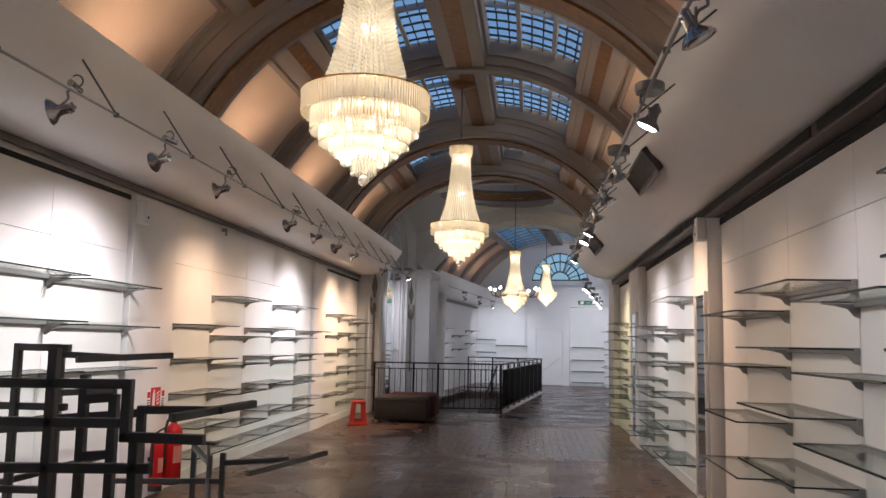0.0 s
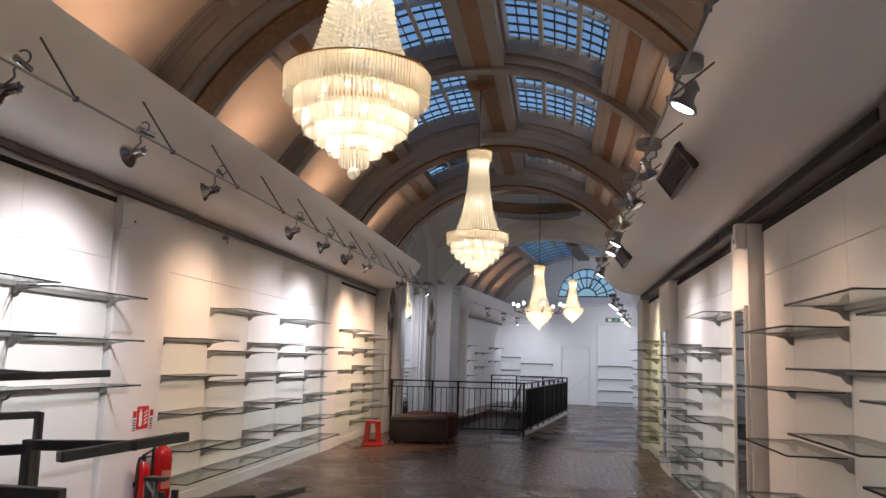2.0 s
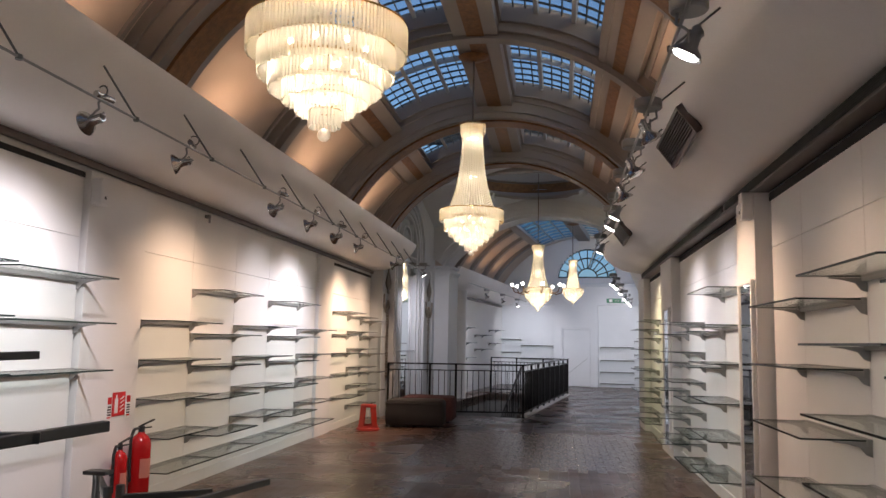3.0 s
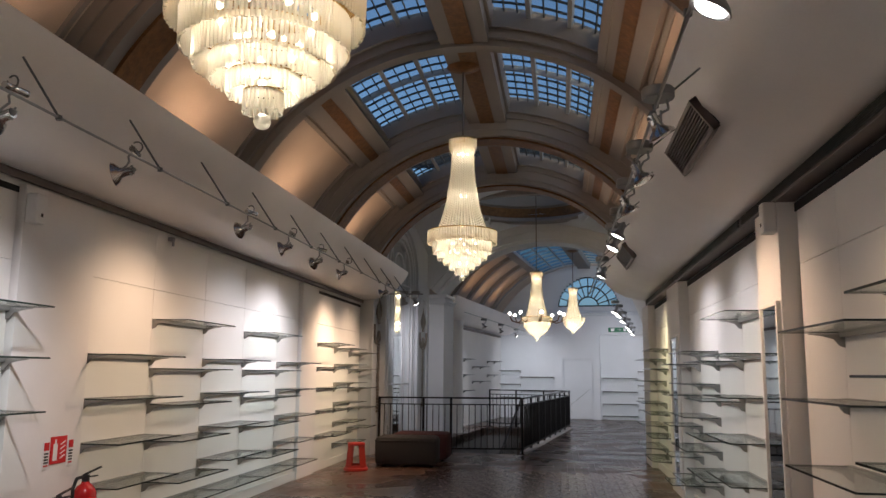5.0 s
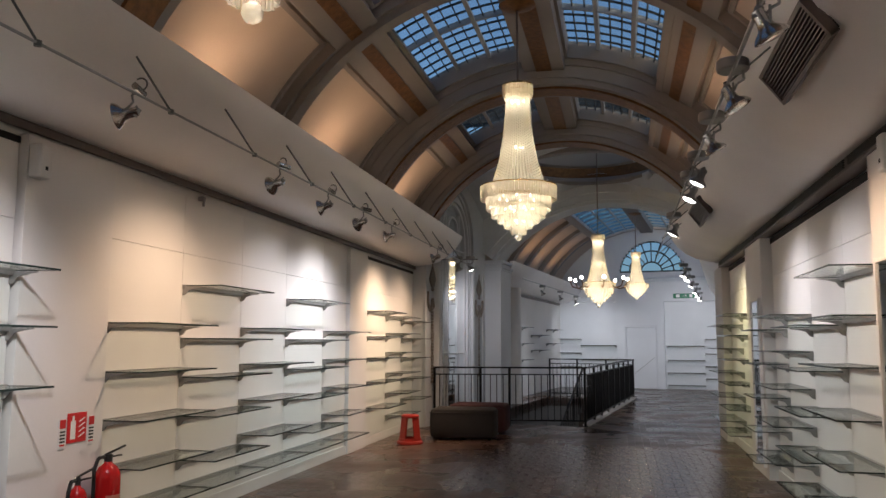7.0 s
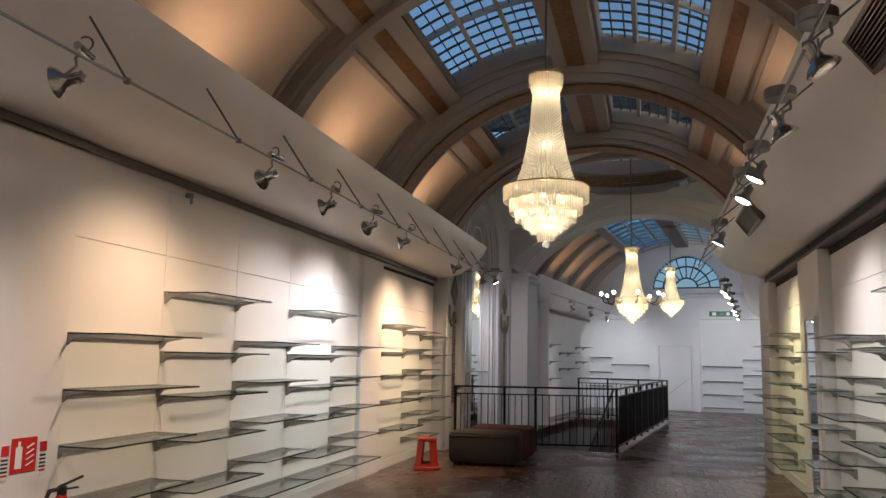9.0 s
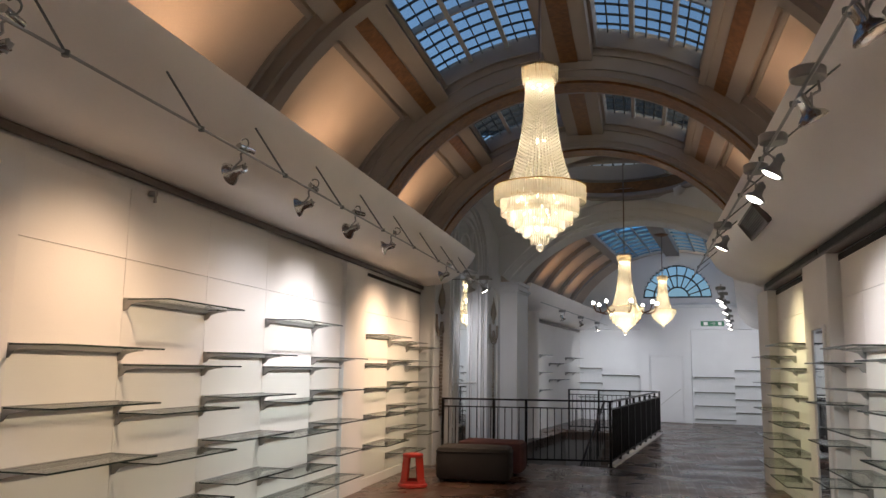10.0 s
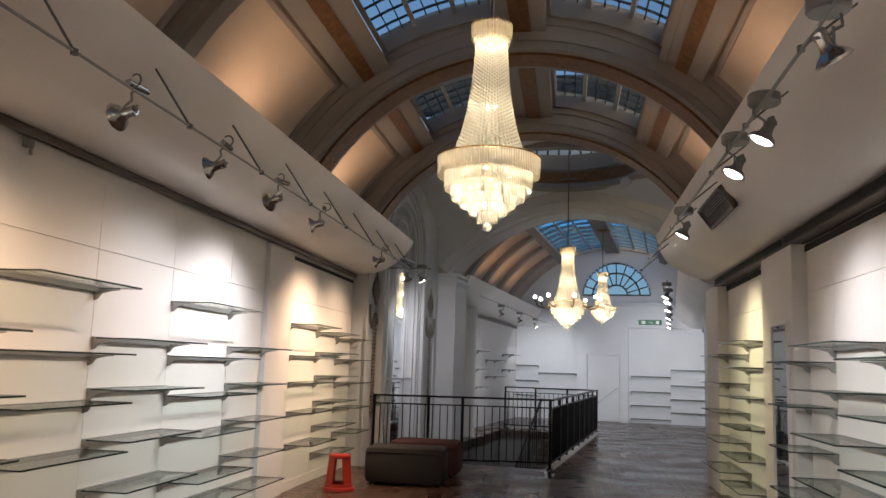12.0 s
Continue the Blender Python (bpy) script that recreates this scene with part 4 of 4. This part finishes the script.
def extinguisher(m, h, r, label):
    t = thing("fire_extinguisher", m, label, "fire extinguisher", "extinguishers by the pier")
    b = B()
    turned(b, [(0.0, 0.012), (r * 0.85, 0.012), (r, 0.035), (r, h * 0.8), (r * 0.93, h * 0.87), (r * 0.7, h * 0.93), (r * 0.35, h * 0.97), (r * 0.3, h), (0, h)], 28)
    part("cylinder", b, EXTRED, t, smooth=True)
    b = B()
    turned(b, [(0.0, 0.0), (r * 1.02, 0.0), (r * 1.04, 0.01), (r * 1.02, 0.05), (r, 0.052)], 28)
    part("base_ring", b, BLACK, t)
    b = B()
    box(b, -r - 0.06, -r + 0.004, -0.03, 0.03, h * 0.55, h * 0.62, 0.003)
    part("wall_bracket", b, BLACK, t)
    b = B()
    rod(b, (0, 0, h - 0.005), (0, 0, h + 0.045), r * 0.32, 12)
    bar(b, (0, -0.02, h + 0.045), (0.02, 0.12, h + 0.095), 0.02, 0.012)
    bar(b, (0, -0.01, h + 0.025), (0.01, 0.10, h + 0.03), 0.018, 0.01)
    part("valve", b, BLACK, t)
    b = B()
    pts = [(0, -0.02, h + 0.03), (0, -r * 0.9, h + 0.025), (0, -r * 1.25, h - 0.05), (0, -r * 1.22, h * 0.5), (0, -r * 1.12, h * 0.3)]
    for p, q in zip(pts, pts[1:]):
        rod(b, p, q, 0.013, 8)
    part("hose", b, BLACK, t)
    b = B()
    for i in range(17):
        a = -0.7 + 1.4 * i / 16
        for z in (h * 0.35, h * 0.62):
            b.verts.new(((r + 0.0015) * math.cos(a), (r + 0.0015) * math.sin(a), z))
    b.verts.ensure_lookup_table()
    for i in range(16):
        b.faces.new((b.verts[2 * i], b.verts[2 * i + 2], b.verts[2 * i + 3], b.verts[2 * i + 1]))
    part("label_sticker", b, material("red_cream_label", (0.62, 0.22, 0.16), 0.5, grain=0.15, bump=0), t)
    return t


extinguisher(pose(WX + 0.16, 9.0, 0.08, 0, 0, -20), 0.60, 0.088, "large red fire extinguisher standing by the pier")
extinguisher(pose(WX + 0.13, 8.72, 0.06, 0, 0, -10), 0.50, 0.062, "smaller red fire extinguisher with black hose")

# ---- kick stool and poufs ----
stool = thing("step_stool", pose(-3.08, 15.80, 0, 0, 0, 12), "red plastic step stool with tapering sides", "step stool")
b = B()
turned(b, [(0.19, 0.0), (0.20, 0.01), (0.195, 0.04), (0.175, 0.05), (0.168, 0.09), (0.16, 0.09)], 4 * 8)
part("base", b, RED, stool, smooth=True)
for a in (0, 90, 180, 270):
    b = B()
    c, s = math.cos(radians(a + 45)), math.sin(radians(a + 45))
    bar(b, (0.155 * c, 0.155 * s, 0.06), (0.115 * c, 0.115 * s, 0.40), 0.115, 0.02)
    part("leg", b, RED, stool)
b = B()
turned(b, [(0.0, 0.43), (0.12, 0.43), (0.135, 0.425), (0.14, 0.40), (0.13, 0.385), (0.0, 0.385)], 32)
part("tread", b, RED, stool, smooth=True)


def pouf(m, w, d, h, mat, label):
    t = thing("pouf", m, label, "pouf", "upholstered poufs")
    b = B()
    box(b, -w / 2, w / 2, -d / 2, d / 2, 0.03, h - 0.015, 0.07)
    for v in b.verts:
        f = 1 - (abs(v.co.x) / (w / 2)) ** 2
        if v.co.z > h * 0.7:
            v.co.z += 0.02 * f
    part("cushion", b, mat, t, smooth=True)
    b = B()
    for z in (h * 0.84,):
        pts = [(-w / 2 + 0.05, -d / 2 + 0.0), (w / 2 - 0.05, -d / 2 + 0.0), (w / 2, -d / 2 + 0.05), (w / 2, d / 2 - 0.05), (w / 2 - 0.05, d / 2), (-w / 2 + 0.05, d / 2), (-w / 2, d / 2 - 0.05), (-w / 2, -d / 2 + 0.05)]
        for p, q in zip(pts, pts[1:] + pts[:1]):
            rod(b, (*p, z), (*q, z), 0.008, 6)
    part("piping", b, mat, t)
    for sx in (-1, 1):
        for sy in (-1, 1):
            b = B()
            rod(b, (sx * (w / 2 - 0.1), sy * (d / 2 - 0.1), 0), (sx * (w / 2 - 0.1), sy * (d / 2 - 0.1), 0.05), 0.025, 10)
            part("foot", b, BLACK, t)
    return t


pouf(pose(-2.40, 16.62, 0, 0, 0, 3), 1.04, 0.55, 0.50, FELT, "long dark grey-brown felt pouf on the floor")
pouf(pose(-2.32, 17.6, 0, 0, 0, 0), 0.98, 0.62, 0.50, MAROON, "dark maroon velvet pouf before the railing")


# ---- display racks of square tube ----
def rack(label, uprights, bars, width=0.028):
    x0, y0 = uprights[0][0], uprights[0][1]
    t = thing("display_rack", pose(x0 - 0.07, y0 - 0.107, 0), label, "display rack", "tube display racks")
    for x, y, z in uprights:
        b = B()
        bar(b, (x - x0, y - y0, 0.012), (x - x0, y - y0, z), width)
        u = part("upright", b, GUN, t)
        b = B()
        box(b, x - x0 - 0.05, x - x0 + 0.05, y - y0 - 0.12, y - y0 + 0.12, 0, 0.012, 0.003)
        part("foot_plate", b, GUN, u)
    for p, q in bars:
        b = B()
        bar(b, (p[0] - x0, p[1] - y0, p[2]), (q[0] - x0, q[1] - y0, q[2]), width)
        part("arm", b, GUN, t)
    return t


rack("grey steel tube rack with forked top arms", [(-1.95, 4.35, 1.49), (-1.80, 4.35, 1.49)],
     [((-1.95, 4.35, 1.475), (-1.73, 4.35, 1.475)), ((-2.17, 4.35, 1.24), (-1.74, 4.37, 1.24)), ((-2.17, 4.31, 1.14), (-1.67, 4.33, 1.17)), ((-2.17, 4.31, 0.92), (-1.80, 4.35, 0.92))])
rack("tall grey steel tube rack with T-shaped arm", [(-1.98, 4.7, 1.45), (-1.86, 4.95, 1.28)],
     [((-1.98, 4.7, 1.44), (-1.68, 4.74, 1.43)), ((-1.80, 4.52, 1.425), (-1.58, 4.95, 1.44)), ((-1.98, 4.7, 1.27), (-1.86, 4.95, 1.27)), ((-1.98, 4.7, 0.94), (-1.66, 4.78, 0.94)), ((-2.2, 4.5, 0.88), (-1.84, 4.95, 0.98)), ((-1.98, 4.7, 0.70), (-1.55, 4.75, 0.70))])
rack("stepped grey steel tube rack close by", [(-1.27, 3.507, 1.49), (-1.01, 3.507, 1.244), (-1.34, 3.80, 1.40), (-1.235, 3.80, 1.34)],
     [((-1.50, 3.507, 1.385), (-1.026, 3.507, 1.392)), ((-1.04, 3.507, 1.392), (-1.04, 3.507, 1.235)), ((-1.054, 3.507, 1.244), (-0.807, 3.507, 1.244)), ((-1.46, 3.507, 1.275), (-1.054, 3.507, 1.282)), ((-1.45, 3.507, 1.145), (-0.96, 3.507, 1.160)), ((-1.34, 3.80, 1.32), (-1.235, 3.80, 1.33)), ((-1.34, 3.80, 1.14), (-1.235, 3.80, 1.15)), ((-1.27, 3.507, 0.9), (-1.01, 3.507, 0.9))])
rack("grey steel tube rack with angled end bar", [(-1.26, 4.04, 1.285), (-1.42, 4.35, 1.1)],
     [((-1.26, 4.04, 1.27), (-1.02, 4.18, 1.265)), ((-1.11, 3.95, 1.255), (-0.97, 4.38, 1.275)), ((-1.62, 3.98, 1.23), (-1.26, 4.04, 1.26)), ((-1.26, 4.04, 0.98), (-1.42, 4.35, 0.98))])
rack("low grey steel rack with long end bar", [(-1.55, 5.4, 0.92), (-1.72, 5.6, 0.95), (-1.44, 5.3, 0.95)],
     [((-1.44, 5.3, 0.90), (-1.16, 5.5, 0.90)), ((-1.24, 5.1, 0.885), (-1.02, 5.75, 0.905)), ((-2.0, 5.3, 0.79), (-1.44, 5.3, 0.81)), ((-1.72, 5.6, 0.93), (-1.55, 5.4, 0.88))], 0.026)
t = thing("knob_stand", pose(-1.55, 5.1, 0), "slim steel stand with T-shaped top plate", "display stand")
b = B()
rod(b, (0, 0, 0.01), (0, 0, 1.0), 0.009, 8)
part("stem", b, STEEL, t)
b = B()
box(b, -0.045, 0.045, -0.03, 0.03, 1.0, 1.015, 0.004)
part("top_plate", b, GUN, t)
b = B()
turned(b, [(0, 0.0), (0.1, 0.0), (0.1, 0.008), (0.012, 0.014), (0, 0.014)], 24)
part("base", b, GUN, t)

# ---- mirrors on the east piers ----
def pier_mirror(y0, y1, label):
    t = thing("pier_mirror", pose(EX - 0.14, y0, 0), label, "mirror", "mirrors on the east piers")
    n = y1 - y0
    b = B()
    box(b, 0.0, 0.015, 0.03, n - 0.03, 0.15, 2.02, 0.002)
    part("mirror_pane", b, MIRROR, t)
    for e0, e1 in ((0.0, 0.03), (n - 0.03, n)):
        b = B()
        box(b, -0.012, 0.018, e0, e1, 0.12, 2.05, 0.003)
        part("edge_profile", b, PANEL, t)
    b = B()
    box(b, -0.012, 0.018, 0.03, n - 0.03, 2.02, 2.05, 0.003)
    part("top_profile", b, PANEL, t)
    return t


pier_mirror(8.83, 9.32, "narrow pale-framed mirror on the white pier")
pier_mirror(13.72, 14.3, "narrow pale-framed mirror on the white pier")

# ---- arched mirror and ornament at the crossing ----
am = thing("arched_mirror", FAR @ pose(CW, -2.56, 0), "tall arched mirror with grey moulded frame", "mirror")


def arch_band(bm, w0, w1, spring, x0, x1, seg=20):
    """An upright arched band in the local y-z plane between two half widths."""
    def line(w):
        pts = [(-w, 0.1)] + [(-w * math.cos(math.pi * i / seg), spring + w * math.sin(math.pi * i / seg)) for i in range(seg + 1)] + [(w, 0.1)]
        return pts
    a, b = line(w0), line(w1)
    vs = [[bm.verts.new((x, y, z)) for y, z in ln] for ln in (a, b) for x in (x0, x1)]
    ai, ao, bi, bo = vs
    for i in range(len(a) - 1):
        for p, q in ((ao, bo), (bo, bi), (bi, ai), (ai, ao)):
            bm.faces.new((p[i], p[i + 1], q[i + 1], q[i]))
    bmesh.ops.recalc_face_normals(bm, faces=bm.faces[:])
    return bm


b = B()
vs = [b.verts.new((0.012, y, z)) for y, z in [(-0.72, 0.1)] + [(-0.72 * math.cos(math.pi * i / 20), 3.58 + 0.72 * math.sin(math.pi * i / 20)) for i in range(21)] + [(0.72, 0.1)]]
b.faces.new(vs[::-1])
part("mirror_pane", b, MIRROR, am)
b = B()
arch_band(b, 0.71, 0.78, 3.58, 0.0, 0.05)
arch_band(b, 0.78, 0.84, 3.58, 0.0, 0.10)
arch_band(b, 0.84, 0.98, 3.58, 0.0, 0.04)
arch_band(b, 0.98, 1.04, 3.58, 0.0, 0.08)
arch_band(b, 1.04, 1.10, 3.58, 0.0, 0.14)
part("moulded_frame", b, BLUEGREY, am, smooth=True)
for y in (-0.42, 0.42):
    b = B()
    box(b, 0.013, 0.04, y - 0.012, y + 0.012, 0.1, 4.15)
    part("glazing_bar", b, BLUEGREY, am)
for z in (1.3, 3.4):
    b = B()
    box(b, 0.013, 0.038, -0.71, 0.71, z - 0.012, z + 0.012)
    part("glazing_bar", b, BLUEGREY, am)
b = B()
arch_band(b, 0.28, 0.32, 3.75, 0.013, 0.04)
part("tracery", b, BLUEGREY, am)


def wall_ornament(v):
    """A raised arched panel with an urn, two swags and a long pendant."""
    orn = thing("wall_ornament", FAR @ pose(CW + 0.012, v, 0, 0, 0, 90), "bronze-painted hanging relief ornament on grey wall", "ornament", "ornaments of the crossing")
    b = B()
    arch_band(b, 0.30, 0.34, 2.92, -0.012, 0.012)
    bmesh.ops.rotate(b, matrix=Matrix.Rotation(radians(-90), 3, 'Z'), verts=b.verts[:])
    part("panel_moulding", b, BLUEGREY, orn)
    b = B()
    turned(b, [(0.0, 3.05), (0.02, 3.01), (0.035, 2.93), (0.08, 2.86), (0.13, 2.76), (0.15, 2.68), (0.10, 2.60), (0.05, 2.54), (0.07, 2.50), (0.0, 2.46)], 16, (0, 0, 0))
    for q in b.verts:
        q.co.y = q.co.y * 0.3 - 0.012
    part("urn", b, AGED, orn, smooth=True)
    for k in (-1, 1):
        b = B()
        pts = [(k * 0.26, 2.46), (k * 0.25, 2.28), (k * 0.19, 2.17), (k * 0.10, 2.14), (k * 0.04, 2.22), (0, 2.34)]
        for p, q in zip(pts, pts[1:]):
            rod(b, (p[0], -0.012, p[1]), (q[0], -0.012, q[1]), 0.026, 6)
        bmesh.ops.create_icosphere(b, subdivisions=1, radius=0.055, matrix=Matrix.Translation((k * 0.13, -0.012, 2.13)) @ Matrix.Diagonal((1, 0.5, 1, 1)))
        part("scroll", b, AGED, orn)
    b = B()
    for i in range(24):
        z = 2.16 - 0.058 * i
        w = 0.028 + 0.026 * abs(math.sin(i * 0.9))
        box(b, -w, w, -0.024, 0.0, z - 0.05, z, 0.006)
    part("pendant", b, AGED, orn)
    return orn


wall_ornament(-0.72)
wall_ornament(-3.72)

# ---- exit sign ----
ex = thing("exit_sign", FAR @ pose(1.15, FV - 0.03, 3.02), "dark green emergency exit sign on the end wall", "sign")
b = B()
box(b, -0.35, 0.35, -0.02, 0.02, 0, 0.16, 0.004)
part("plate", b, GREEN, ex)
b = B()
bar(b, (-0.05, -0.024, 0.08), (0.08, -0.024, 0.08), 0.02, 0.006)
bar(b, (0.03, -0.024, 0.115), (0.08, -0.024, 0.08), 0.016, 0.006)
bar(b, (0.03, -0.024, 0.045), (0.08, -0.024, 0.08), 0.016, 0.006)
part("arrow", b, SIGNWHITE, ex)
b = B()
box(b, -0.26, -0.14, -0.026, -0.02, 0.03, 0.13)
part("pictogram", b, SIGNWHITE, ex)
b = B()
box(b, 0.17, 0.27, -0.026, -0.02, 0.03, 0.13)
part("pictogram", b, SIGNWHITE, ex)

# white round column in the far room
b = B()
turned(b, [(0.0, 0.0), (0.26, 0.0), (0.26, 2.93), (0.0, 2.93)], 32)
col = setting("column", b, WHITE, "round white column below the far cove", FAR @ pose(FU0 + 0.35, 2.2, 0), True)

# ---- floor blocks ----
rnd = random.Random(3)
bw, bl = 0.115, 0.46
near = []
rest = B()


def block_mesh(l, w, h=0.021):
    v = [(0.0008, 0.0008, 0), (l - 0.0008, 0.0008, 0), (l - 0.0008, w - 0.0008, 0), (0.0008, w - 0.0008, 0)]
    t = [(0.002, 0.002, h), (l - 0.002, 0.002, h), (l - 0.002, w - 0.002, h), (0.002, w - 0.002, h)]
    f = [(4, 5, 6, 7), (0, 1, 5, 4), (1, 2, 6, 5), (2, 3, 7, 6), (3, 0, 4, 7)]
    return v + t, f


V, Fc = block_mesh(bw * 0 + bl, bw)
verts, faces = [], []
me = bpy.data.meshes.new("floor_block")
me.from_pydata([(y, x, z) for x, y, z in V], [], [f[::-1] for f in Fc])
me.materials.append(OAK)
inv = FAR.inverted()
nx, ny = int(8.6 / bw), int(38 / bl)
count = 0
for i in range(nx):
    off = (i % 2) * bl / 2 + rnd.random() * 0.1
    for j in range(ny):
        x, y = -4.35 + i * bw, -4.2 + j * bl + off
        if y > 33:
            continue
        lift = rnd.random() * 0.0004
        q = inv @ Vector((x + bw / 2, y + bl / 2, 0))
        if HOLE[0] - 0.3 < q.x < HOLE[1] + 0.06 and HOLE[2] - 0.25 < q.y < HOLE[3] + 0.25:
            continue
        if count < 300 and 12.0 < y < 16.0 and -1.9 < x < 1.2:
            count += 1
            o = new("floor_block", me)
            o.parent = floor
            o.matrix_parent_inverse = FAR.inverted()
            o.location = (x, y, -0.021 + lift)
        else:
            k = len(verts)
            verts += [(x + vy, y + vx, vz - 0.021 + lift) for vx, vy, vz in V]
            faces += [tuple(k + a for a in f[::-1]) for f in Fc]
me = bpy.data.meshes.new("floor_blocks")
me.from_pydata(verts, [], faces)
me.materials.append(OAK)
ob = new("floor_blocks", me)
ob.parent = floor
ob.matrix_parent_inverse = FAR.inverted()
tagged(ob, "dark brown worn oak floor blocks", kind="stuff")
